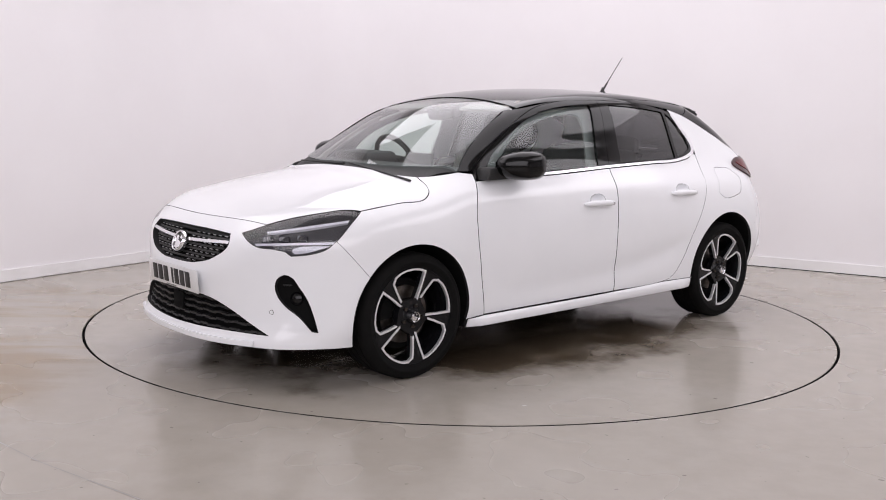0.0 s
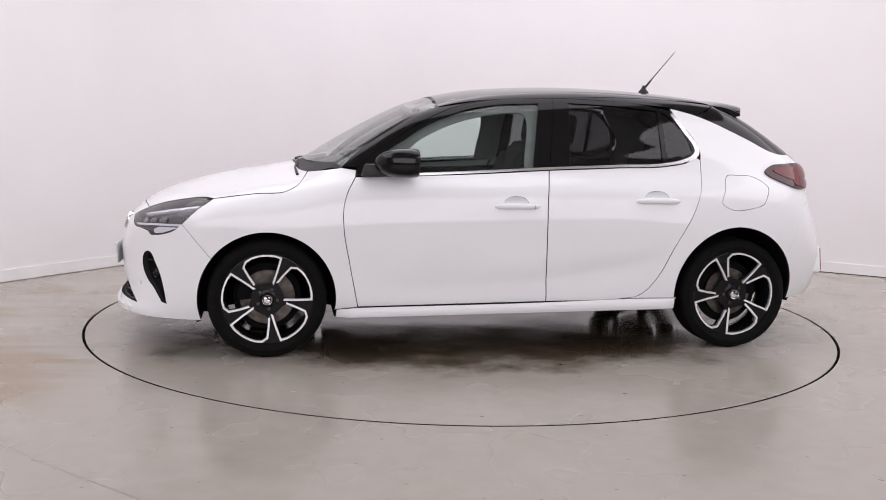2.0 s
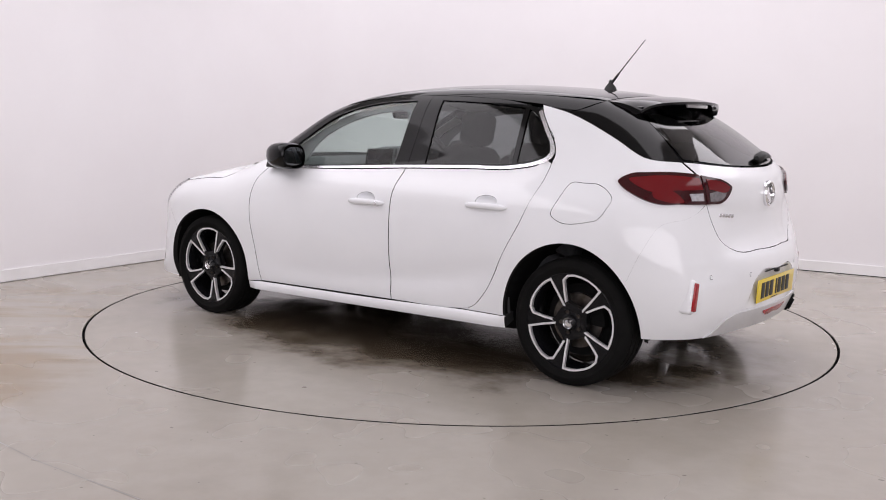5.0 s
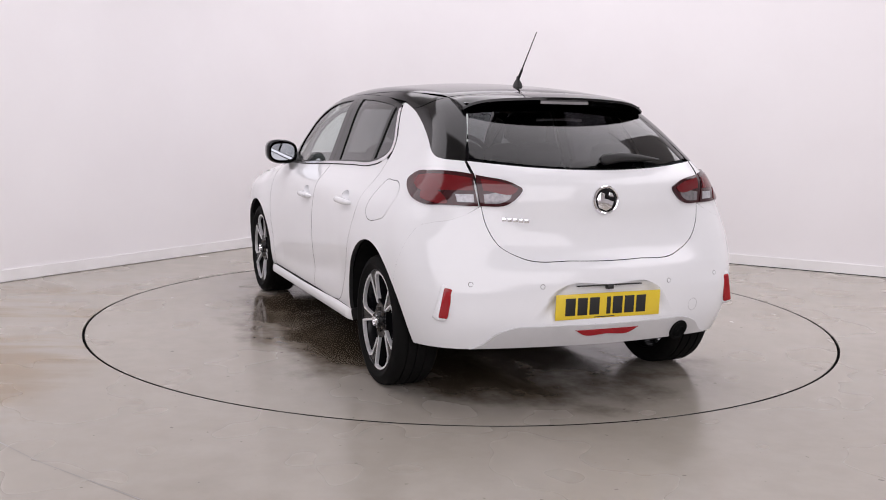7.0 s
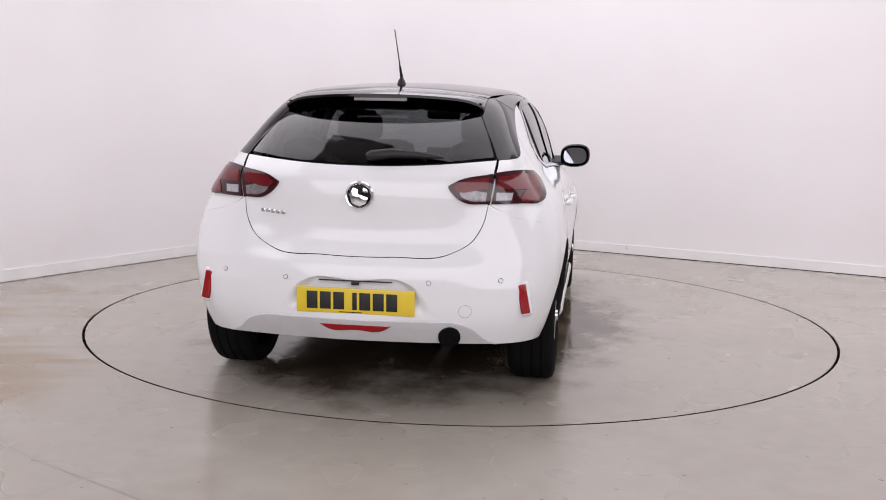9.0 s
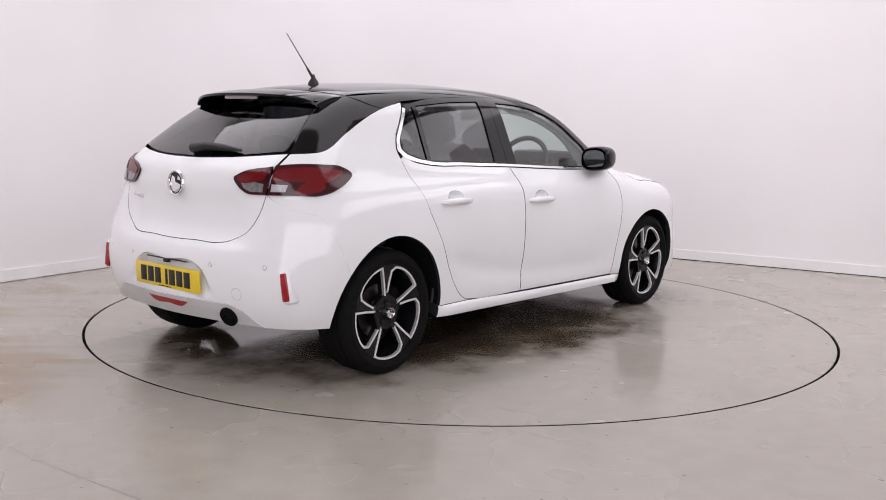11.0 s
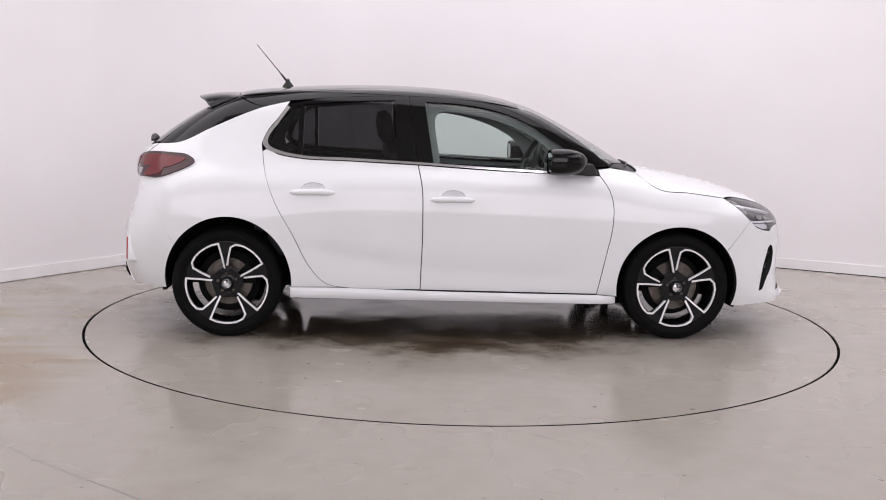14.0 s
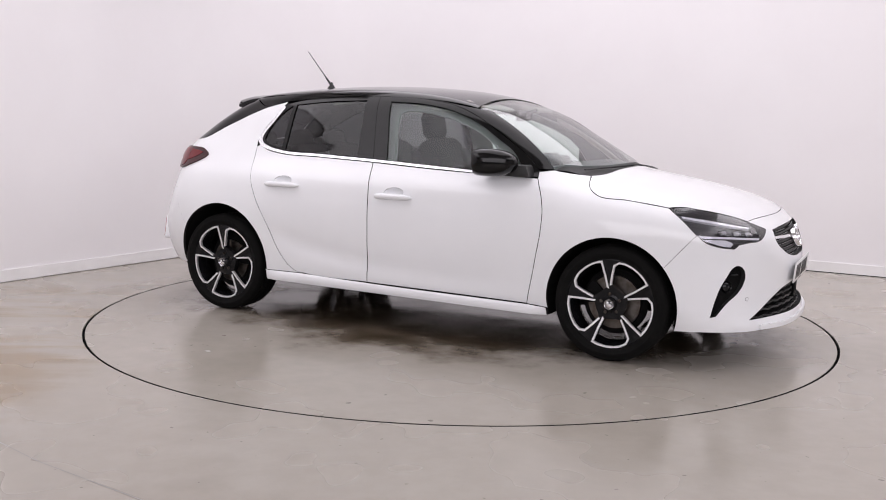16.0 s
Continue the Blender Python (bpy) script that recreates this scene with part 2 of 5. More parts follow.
# ---- the room ----
def room():
    corner, left, right = Vector((-1.04, 4.34)), Vector((-0.531, -0.847)), Vector((0.883, -0.470))
    # wall line: far left, round the soft corner, far right, then back behind the camera
    reach = 1.1
    a, b = corner + left * reach, corner + right * reach
    line = [corner + left * 13.0, corner + left * 6.0]
    for i in range(25):
        t = i / 24
        line.append(a * (1 - t) ** 2 + corner * 2 * t * (1 - t) + b * t ** 2)
    line += [corner + right * 6.0, corner + right * 13.0]

    def sheet(name, lo, hi, inset, thick, mat, kind_label, line=line):
        verts, faces, n = [], [], len(line)
        for i, p in enumerate(line):
            d = (line[min(i + 1, n - 1)] - line[max(i - 1, 0)]).normalized()
            inward = Vector((d.y, -d.x))
            q, r = p + inward * inset, p + inward * (inset - thick)
            verts += [(q.x, q.y, lo), (q.x, q.y, hi), (r.x, r.y, hi), (r.x, r.y, lo)]
        for i in range(n - 1):
            for k in range(4):
                j = (k + 1) % 4
                faces.append((i * 4 + k, (i + 1) * 4 + k, (i + 1) * 4 + j, i * 4 + j))
        ob = smooth(raw(name, verts, faces, mat), 30)
        return tagged(ob, kind_label, "wall" if "wall" in name else "skirting", kind="structure")

    sheet("wall_north", -0.1, CEIL, 0.0, 0.15, WALL, "plain white painted studio wall with scuffs")
    sheet("baseboard", 0.006, 0.090, 0.014, 0.013, SKIRT, "white painted skirting board, scuffed, along the wall")
    # shadow line at the skirting's foot, added as a black strip
    sheet("skirting_shade", 0.0, 0.0055, 0.016, 0.012, SHADE_STRIP, "black strip for the shadow line between skirting and floor", line[15:])
    lo, hi = line[0], line[-1]
    for name, p, q in (("wall_west", lo, lo + Vector((1.5, -5.5))), ("wall_east", hi, hi + Vector((-3.0, -5.5))),
                       ("wall_south", lo + Vector((1.5, -5.5)), hi + Vector((-3.0, -5.5)))):
        d = (q - p).normalized()
        s = Vector((-d.y, d.x)) * 0.15
        if s.dot(p) < 0:
            s = -s
        v = [(p.x, p.y), (q.x, q.y), (q.x + s.x, q.y + s.y), (p.x + s.x, p.y + s.y)]
        verts = [(*w, -0.1) for w in v] + [(*w, CEIL) for w in v]
        tagged(raw(name, verts, [(0, 1, 5, 4), (1, 2, 6, 5), (2, 3, 7, 6), (3, 0, 4, 7), (4, 5, 6, 7), (3, 2, 1, 0)], WALL),
               "plain white painted studio wall", "wall", kind="structure")
    # floor with a round opening for the turntable
    n, r0 = 160, TABLE_R + 0.006
    verts, faces = [], []
    rings = [(r0, -0.06), (r0, 0.0), (3.2, 0.0), (6.0, 0.0), (22.0, 0.0)]
    for i in range(n):
        t = 2 * math.pi * i / n
        verts += [(r * math.cos(t), r * math.sin(t), z) for r, z in rings]
    for i in range(n):
        j = (i + 1) % n
        for k in range(len(rings) - 1):
            faces.append((i * 5 + k, i * 5 + k + 1, j * 5 + k + 1, j * 5 + k))
    tagged(raw("floor", verts, faces, CONCRETE), "polished grey concrete floor with faint brown tyre marks", "floor", kind="structure")
    # a saw-cut joint, filled dark, across the floor
    for p, q in (((-2.02, -2.35), (-1.50, -2.78)), ((-1.50, -2.78), (-0.55, -3.42))):
        p, q = Vector(p), Vector(q)
        d = (q - p).normalized()
        s = Vector((-d.y, d.x)) * 0.0016
        tagged(raw("floor_joint", [(*(p + s), 0.0008), (*(p - s), 0.0008), (*(q - s), 0.0008), (*(q + s), 0.0008)], [(0, 1, 2, 3)], SEAM),
               "thin dark joint cut into the concrete floor", "joint", kind="structure")
    verts = [(-22, -22, 0), (22, -22, 0), (22, 22, 0), (-22, 22, 0)]
    tagged(raw("ceiling", [(x, y, CEIL) for x, y, z in verts] + [(x, y, CEIL + 0.1) for x, y, z in verts],
               [(0, 1, 2, 3), (4, 7, 6, 5), (0, 4, 5, 1), (1, 5, 6, 2), (2, 6, 7, 3), (3, 7, 4, 0)], CEILING),
           "plain grey ceiling above the light panels", "ceiling", kind="structure")


def turntable():
    top = new("turntable")
    tagged(top, "round flush concrete turntable, wet and painted darker for shade under the car", "turntable")
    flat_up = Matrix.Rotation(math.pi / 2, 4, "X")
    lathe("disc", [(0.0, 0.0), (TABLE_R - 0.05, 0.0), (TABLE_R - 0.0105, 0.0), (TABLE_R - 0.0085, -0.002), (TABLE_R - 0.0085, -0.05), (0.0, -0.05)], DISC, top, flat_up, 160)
    # added ring: the groove's shade made as a black strip
    lathe("edge_shade", [(TABLE_R - 0.008, -0.05), (TABLE_R - 0.008, -0.003), (TABLE_R - 0.006, 0.0003), (TABLE_R - 0.003, 0.0012), (TABLE_R, 0.0003), (TABLE_R + 0.002, -0.003), (TABLE_R + 0.002, -0.05)], SHADE_STRIP, top, flat_up, 160, "black strip for the shaded gap round the turntable")
    lathe("pit_floor", [(0.0, -0.09), (TABLE_R + 0.06, -0.09), (TABLE_R + 0.06, -0.062), (0.0, -0.062)], GAP_SHADE, top,
          Matrix.Rotation(math.pi / 2, 4, "X"), 96)
    return top


room()
table = turntable()


# ---- the car's skin: one smooth closed form, cut into panels ----
def hermite(xs, ys, q):
    """A smooth curve through (xs, ys), ys of shape (n, ...), at q."""
    xs, ys, q = np.asarray(xs, float), np.asarray(ys, float), np.asarray(q, float)
    q = np.clip(q, xs[0], xs[-1])
    d = np.diff(ys, axis=0) / np.diff(xs).reshape((-1,) + (1,) * (ys.ndim - 1))
    m = np.concatenate([d[:1], (d[1:] + d[:-1]) / 2, d[-1:]])
    i = np.clip(np.searchsorted(xs, q) - 1, 0, len(xs) - 2)
    h = xs[i + 1] - xs[i]
    t = (q - xs[i]) / h
    sh = (-1,) + (1,) * (ys.ndim - 1)
    t, h = t.reshape(sh), h.reshape(sh)
    return (ys[i] * (2 * t ** 3 - 3 * t ** 2 + 1) + m[i] * h * (t ** 3 - 2 * t ** 2 + t)
            + ys[i + 1] * (3 * t ** 2 - 2 * t ** 3) + m[i + 1] * h * (t ** 3 - t ** 2))


SIDE_X = [-1.95, -1.6, -1.27, -0.7, 0.0, 0.85, 1.27, 1.7, 2.1]
SIDE_Z = [0.15, 0.28, 0.45, 0.60, 0.75, 0.87, 0.97, 1.10, 1.25, 1.40]
SIDE_Y = [[0.62, 0.70, 0.76, 0.78, 0.76, 0.72, 0.67, 0.55, 0.47, 0.39],
          [0.70, 0.780, 0.832, 0.852, 0.842, 0.80, 0.73, 0.645, 0.555, 0.47],
          [0.79, 0.84, 0.87, 0.88, 0.865, 0.83, 0.755, 0.672, 0.590, 0.505],
          [0.79, 0.838, 0.852, 0.862, 0.858, 0.832, 0.757, 0.705, 0.648, 0.575],
          [0.79, 0.838, 0.850, 0.858, 0.853, 0.828, 0.755, 0.705, 0.655, 0.590],
          [0.79, 0.838, 0.852, 0.862, 0.852, 0.815, 0.725, 0.682, 0.642, 0.60],
          [0.79, 0.84, 0.868, 0.876, 0.860, 0.800, 0.715, 0.66, 0.62, 0.58],
          [0.79, 0.83, 0.85, 0.852, 0.835, 0.765, 0.68, 0.60, 0.56, 0.5],
          [0.73, 0.77, 0.79, 0.79, 0.75, 0.67, 0.60, 0.5, 0.45, 0.4]]
TOP_X = [-2.2, -1.6, -1.35, -1.1, -0.8, -0.45, -0.1, 0.15, 0.33, 0.5, 0.7, 0.9, 1.06, 1.14, 1.28, 1.54, 1.74, 1.88, 1.97, 2.03, 2.1]
TOP_Z = [1.22, 1.334, 1.373, 1.402, 1.424, 1.434, 1.424, 1.401, 1.367, 1.318, 1.222, 1.110, 1.012, 0.978, 0.952, 0.905, 0.853, 0.801, 0.752, 0.70, 0.60]
CROWN_X = [-2.2, -1.3, -0.5, 0.3, 0.9, 1.2, 1.6, 2.0]
CROWN_K = [0.16, 0.15, 0.13, 0.15, 0.22, 0.14, 0.13, 0.08]
REAR_Z = [0.10, 0.22, 0.30, 0.38, 0.50, 0.60, 0.635, 0.655, 0.71, 0.80, 0.92, 1.0, 1.05, 1.12, 1.25, 1.36, 1.5]
REAR_X = [-1.84, -1.885, -1.925, -1.955, -1.965, -1.955, -1.940, -1.922, -1.893, -1.882, -1.888, -1.868, -1.82, -1.73, -1.555, -1.40, -1.2]
FRONT_Z = [0.10, 0.17, 0.22, 0.30, 0.42, 0.52, 0.60, 0.70, 0.76, 0.85, 1.0]
FRONT_X = [2.01, 2.098, 2.108, 2.086, 2.088, 2.096, 2.098, 2.088, 2.044, 1.96, 1.86]

GX, GZ = np.arange(-2.1, 2.3001, 0.01), np.arange(0.0, 1.6001, 0.01)
GRID = hermite(SIDE_X, hermite(SIDE_Z, np.array(SIDE_Y).T, GZ).T, GX)
TOPG, CROWNG = hermite(TOP_X, TOP_Z, GX), hermite(CROWN_X, CROWN_K, GX)
REARG, FRONTG = hermite(REAR_Z, REAR_X, GZ), hermite(FRONT_Z, FRONT_X, GZ)


def side_y(x, z):
    u, v = np.clip((x + 2.1) / 0.01, 0, len(GX) - 1.001), np.clip(z / 0.01, 0, len(GZ) - 1.001)
    i, j = u.astype(int), v.astype(int)
    a, b = u - i, v - j
    return (GRID[i, j] * (1 - a) + GRID[i + 1, j] * a) * (1 - b) + (GRID[i, j + 1] * (1 - a) + GRID[i + 1, j + 1] * a) * b


def smax(a, b, r):
    h = np.maximum(r - np.abs(a - b), 0)
    return np.maximum(a, b) + h * h / (4 * r)


def skin(p):
    """Below nought inside the body, above it outside."""
    x, y, z = p[:, 0], p[:, 1], p[:, 2]
    # the doors are drawn in along a crease that climbs to the rear arch
    zc = 0.355 + 0.20 * np.clip((0.55 - x) / 1.5, 0, 1) ** 2.5
    hollow = np.clip((0.85 - x) / 0.25, 0, 1) * np.clip((x + 1.0) / 0.25, 0, 1)
    side = np.abs(y) - side_y(x, z) + 0.009 * hollow * np.exp(-((z - zc) / 0.06) ** 2)
    top = (z - (np.interp(x, GX, TOPG) - np.interp(x, GX, CROWNG) * y * y)) * 0.85
    # the shelf under the tailgate fades out towards the corners
    edge = np.clip((np.abs(y) - 0.36) / 0.24, 0, 1)
    shelf = np.clip((z - 0.52) / 0.36, 0, 1)
    corner = -1.965 + 0.078 * shelf
    prof = np.interp(z, GZ, REARG)
    prof = np.where((z > 0.52) & (z < 0.88), prof + (corner - prof) * edge * edge * (3 - 2 * edge), prof)
    rear = prof + (0.235 + 0.075 * np.clip((z - 0.62) / 0.3, 0, 1)) * y * y - x
    low = np.clip((0.56 - z) / 0.26, 0, 1)
    front = x - (np.interp(z, GZ, FRONTG) - (0.315 - 0.065 * low) * y * y - (0.37 - 0.05 * low) * y ** 4)
    g = smax(side, top, 0.09)
    g = smax(g, rear * 0.9, 0.16)
    return smax(g, front * 0.9, 0.12)


def skin_normal(p):
    h, g = 0.007, np.zeros_like(p)
    for k in range(3):
        d = np.zeros(3)
        d[k] = h
        g[:, k] = skin(p + d) - skin(p - d)
    return g / np.maximum(np.linalg.norm(g, axis=1, keepdims=True), 1e-9)


WRAP = 0.85


def rays(dom, uv):
    u, v, o = uv[:, 0], uv[:, 1], np.zeros(len(uv))
    if dom == "s":
        return np.stack([u, o, v], 1), np.stack([o, o + 1, o], 1)
    if dom == "t":
        return np.stack([u, v, o + 0.45], 1), np.stack([o, o, o + 1], 1)
    if dom == "r":
        return np.stack([o - 0.9, u, v], 1), np.stack([o - 1, o, o], 1)
    if dom == "f":
        return np.stack([o + 1.0, u, v], 1), np.stack([o + 1, o, o], 1)
    c = 1.2 if dom == "fc" else -1.15
    a = u / WRAP
    return np.stack([o + c, o, v], 1), np.stack([np.cos(a) * np.sign(c), np.sin(a), o], 1)


def on_skin(dom, uv):
    uv = np.asarray(uv, float).reshape(-1, 2)
    o, d = rays(dom, uv)
    lo, hi = np.zeros(len(uv)), np.full(len(uv), 1.6)
    for _ in range(26):
        mid = (lo + hi) / 2
        inside = skin(o + d * mid[:, None]) < 0
        lo, hi = np.where(inside, mid, lo), np.where(inside, hi, mid)
    return o + d * hi[:, None]


def flat(dom, p):
    x, y, z = p[:, 0], p[:, 1], p[:, 2]
    if dom == "s":
        return np.stack([x, z], 1)
    if dom == "t":
        return np.stack([x, y], 1)
    if dom in "rf":
        return np.stack([y, z], 1)
    c = 1.2 if dom == "fc" else -1.15
    return np.stack([np.arctan2(y, (x - c) * np.sign(c)) * WRAP, z], 1)


def spots(spec):
    """Points on the skin from (view, a, b[, 'c' for a corner]); views s: x, z; t: x, y; r and f: y, z."""
    return np.array([on_skin(w[0], [w[1:3]])[0] for w in spec]), [len(w) > 3 for w in spec]


def curve(uv, corners, step, closed=True):
    """Rounds a chain of points between its corners and spaces it evenly."""
    n, out = len(uv), []
    if not any(corners):
        corners = [i == 0 for i in range(n)] if not closed else corners
    for i in range(n if closed else n - 1):
        p1, p2 = uv[i], uv[(i + 1) % n]
        p0 = p1 - (p2 - p1) if corners[i] else uv[i - 1]
        p3 = p2 + (p2 - p1) if corners[(i + 1) % n] else uv[(i + 2) % n]
        l = np.linalg.norm(p2 - p1) + 1e-9
        l0, l2 = np.linalg.norm(p1 - p0) + 1e-9, np.linalg.norm(p3 - p2) + 1e-9
        m2 = ((p2 - p1) / l * l2 + (p3 - p2) / l2 * l) / (l + l2) * l
        if corners[i]:
            m1 = p2 - p1
        else:
            m1 = ((p1 - p0) / l0 * l + (p2 - p1) / l * l0) / (l0 + l) * l
        if corners[(i + 1) % n]:
            m2 = p2 - p1
        k = max(1, int(math.ceil(l / step)))
        for j in range(k):
            t = j / k
            out.append(p1 * (2 * t ** 3 - 3 * t ** 2 + 1) + m1 * (t ** 3 - 2 * t ** 2 + t) + p2 * (3 * t ** 2 - 2 * t ** 3) + m2 * (t ** 3 - t ** 2))
    if not closed:
        out.append(uv[-1])
    return np.array(out)


def inside(poly, q):
    a, b = poly, np.roll(poly, -1, 0)
    hit = np.zeros(len(q), int)
    for (x1, y1), (x2, y2) in zip(a, b):
        c = (y1 > q[:, 1]) != (y2 > q[:, 1])
        if abs(y2 - y1) > 1e-12:
            hit += c & (q[:, 0] < (x2 - x1) * (q[:, 1] - y1) / (y2 - y1) + x1)
    return hit % 2 == 1


def inset(poly, d):
    """The closed outline drawn in by d."""
    area = np.sum(poly[:, 0] * np.roll(poly[:, 1], -1) - np.roll(poly[:, 0], -1) * poly[:, 1])
    e = np.roll(poly, -1, 0) - poly
    e /= np.maximum(np.linalg.norm(e, axis=1, keepdims=True), 1e-9)
    nrm = np.stack([-e[:, 1], e[:, 0]], 1) * np.sign(area)
    m = nrm + np.roll(nrm, 1, 0)
    m /= np.maximum((m * nrm).sum(1, keepdims=True), 0.5)
    return poly + m * d


def near(poly, q):
    best = np.full(len(q), 9.0)
    for i in range(len(poly)):
        best = np.minimum(best, np.hypot(q[:, 0] - poly[i, 0], q[:, 1] - poly[i, 1]))
    return best


def outline(dom, spec, step=0.012, both=False):
    p, c = spots(spec)
    if both:
        k = [i for i in range(len(p)) if abs(p[i, 1]) > 1e-4]
        q = p[k[::-1]] * [1, -1, 1]
        p, c = np.concatenate([p, q]), c + [c[i] for i in k[::-1]]
    return curve(flat(dom, p), c, step)


def panel(name, dom, spec, mat, parent, holes=(), step=0.03, gap=0.0026, off=0.0, depth=0.018, both=False, mirror=False, label="", relief=None, sides=None, rim=None):
    """A panel of the skin inside an outline, with real thickness at its edges. both: the outline is one half of it; mirror: one on each side."""
    poly = inset(outline(dom, spec, step * 0.45, both), gap)
    loops = [poly] + [inset(h, -gap) for h in holes]
    pts, edges = [], []
    for loop in loops:
        s = len(pts)
        pts += [tuple(w) for w in loop]
        edges += [(s + i, s + (i + 1) % len(loop)) for i in range(len(loop))]
    lo, hi = poly.min(0), poly.max(0)
    gx, gy = np.meshgrid(np.arange(lo[0], hi[0], step), np.arange(lo[1], hi[1], step * 0.866))
    gx = gx + (np.arange(gx.shape[0]) % 2)[:, None] * step / 2
    q = np.stack([gx.ravel(), gy.ravel()], 1)
    keep = inside(poly, q) & (near(poly, q) > step * 0.4)
    for h in loops[1:]:
        keep &= ~inside(h, q) & (near(h, q) > step * 0.4)
    pts += [tuple(w) for w in q[keep]]
    vs, _, tris, orig, _, _ = delaunay_2d_cdt([Vector(w) for w in pts], edges, [], 0, 1e-7)
    uv = np.array([tuple(w) for w in vs])
    tris = np.array([t[:] for t in tris])
    cen = uv[tris].mean(1)
    ok = inside(poly, cen)
    for h in loops[1:]:
        ok &= ~inside(h, cen)
    tris = tris[ok]
    used = np.unique(tris)
    renum = np.full(len(uv), -1)
    renum[used] = np.arange(len(used))
    uv, tris = uv[used], renum[tris]
    p = on_skin(dom, uv)
    nrm = skin_normal(p)
    if relief is not None:
        shift = relief(p)
        p = p + shift
    p = p + nrm * off
    fn = np.cross(p[tris[:, 1]] - p[tris[:, 0]], p[tris[:, 2]] - p[tris[:, 0]])
    flip = (fn * nrm[tris[:, 0]]).sum(1) < 0
    tris[flip] = tris[flip][:, ::-1]
    # border edges get a turned-in rim
    count = {}
    for t in tris:
        for a, b in ((t[0], t[1]), (t[1], t[2]), (t[2], t[0])):
            count[(a, b)] = count.get((a, b), 0) + 1
    border = [e for e in count if (e[1], e[0]) not in count]
    verts, faces = [tuple(w) for w in p], [tuple(int(w) for w in t) for t in tris]
    ids = sorted({v for e in border for v in e})
    top = {v: len(verts) + i for i, v in enumerate(ids)}
    verts += [tuple(p[v]) for v in ids]
    low = {v: len(verts) + i for i, v in enumerate(ids)}
    verts += [tuple(p[v] - nrm[v] * depth) for v in ids]
    nsurf = len(faces)
    faces += [(top[b], top[a], low[a], low[b]) for a, b in border]
    made = []
    for k, s in enumerate(sides or ((1, -1) if mirror else (1,))):
        vv = [(x, y * s, z) for x, y, z in verts]
        ff = faces if s == 1 else [f[::-1] for f in faces]
        ob = raw(name, vv, ff, mat, parent[k] if isinstance(parent, (list, tuple)) else parent, label)
        me = ob.data
        if rim:
            me.materials.append(rim)
            me.polygons.foreach_set("material_index", [0] * nsurf + [1] * (len(ff) - nsurf))
        me.polygons.foreach_set("use_smooth", [True] * nsurf + [False] * (len(ff) - nsurf))
        if relief is None:
            nn = np.zeros((len(me.loops), 3))
            vi = np.zeros(len(me.loops), int)
            me.loops.foreach_get("vertex_index", vi)
            surf = vi < len(p)
            nn[surf] = nrm[vi[surf]] * [1, s, 1]
            me.normals_split_custom_set([tuple(w) for w in nn])
        made.append(ob)
    return made


# ---- outlines of the panels, car space: x ahead, y to its left, z up ----
def arc(cx, cz, rx, rz, a0, a1, n=14):
    out = [("s", cx + rx * math.cos(radians(a0 + (a1 - a0) * i / n)), cz + rz * math.sin(radians(a0 + (a1 - a0) * i / n))) for i in range(n + 1)]
    out[0], out[-1] = (*out[0], "c"), (*out[-1], "c")
    return out


def front_arch(a0, a1, n=14):
    return arc(1.279, 0.305, 0.350, 0.349, a0, a1, n)


def rear_arch(a0, a1, n=14):
    return arc(-1.266, 0.31, 0.352, 0.373, a0, a1, n)


DOOR_FRONT = [("s", 0.826, 0.932, "c"), ("s", 0.871, 0.852), ("s", 0.890, 0.779), ("s", 0.890, 0.668), ("s", 0.862, 0.502), ("s", 0.815, 0.260, "c")]
DOOR_MID = [("s", -0.194, 0.278, "c"), ("s", -0.186, 0.674), ("s", -0.191, 0.852), ("s", -0.212, 0.976, "c")]
DOOR_REAR = [("s", -0.640, 0.291), ("s", -0.700, 0.300), ("s", -0.745, 0.325), ("s", -0.799, 0.384), ("s", -0.907, 0.585), ("s", -1.014, 0.784), ("s", -1.072, 0.960), ("s", -1.084, 1.040, "c")]
BELT = [("s", 0.198, 0.953), ("s", -0.215, 0.976), ("s", -0.60, 0.992), ("s", -0.90, 1.006), ("s", -1.0, 1.025), ("s", -1.060, 1.058), ("s", -1.074, 1.100), ("s", -0.945, 1.285, "c")]
BONNET_SIDE = [("s", 1.545, 0.816, "c"), ("s", 1.338, 0.843), ("s", 1.165, 0.862), ("s", 1.128, 0.882), ("s", 1.066, 0.948, "c")]
BONNET_FRONT = [("t", 1.955 - 0.235 * y * y, y) for y in (0.0, 0.08, 0.16, 0.24, 0.32, 0.40, 0.47)] + [("t", 1.8905, 0.524, "c")]
LAMP_TOP = [("t", 1.84, 0.567), ("t", 1.79, 0.606), ("t", 1.73, 0.650), ("t", 1.67, 0.689), ("t", 1.61, 0.722)]
LAMP_LOW = [("f", 0.44, 0.708, "c"), ("f", 0.50, 0.676), ("f", 0.555, 0.654), ("f", 0.62, 0.649), ("f", 0.668, 0.641, "c"), ("f", 0.690, 0.621, "c"), ("f", 0.745, 0.630), ("s", 1.74, 0.655), ("s", 1.70, 0.69)]


def along(a, b, n, ends=(False, False)):
    """Points evenly from a to b in the side view."""
    return [("s", a[0] + (b[0] - a[0]) * i / n, a[1] + (b[1] - a[1]) * i / n, *(("c",) if (i == 0 and ends[0]) or (i == n and ends[1]) else ())) for i in range(n + 1)]


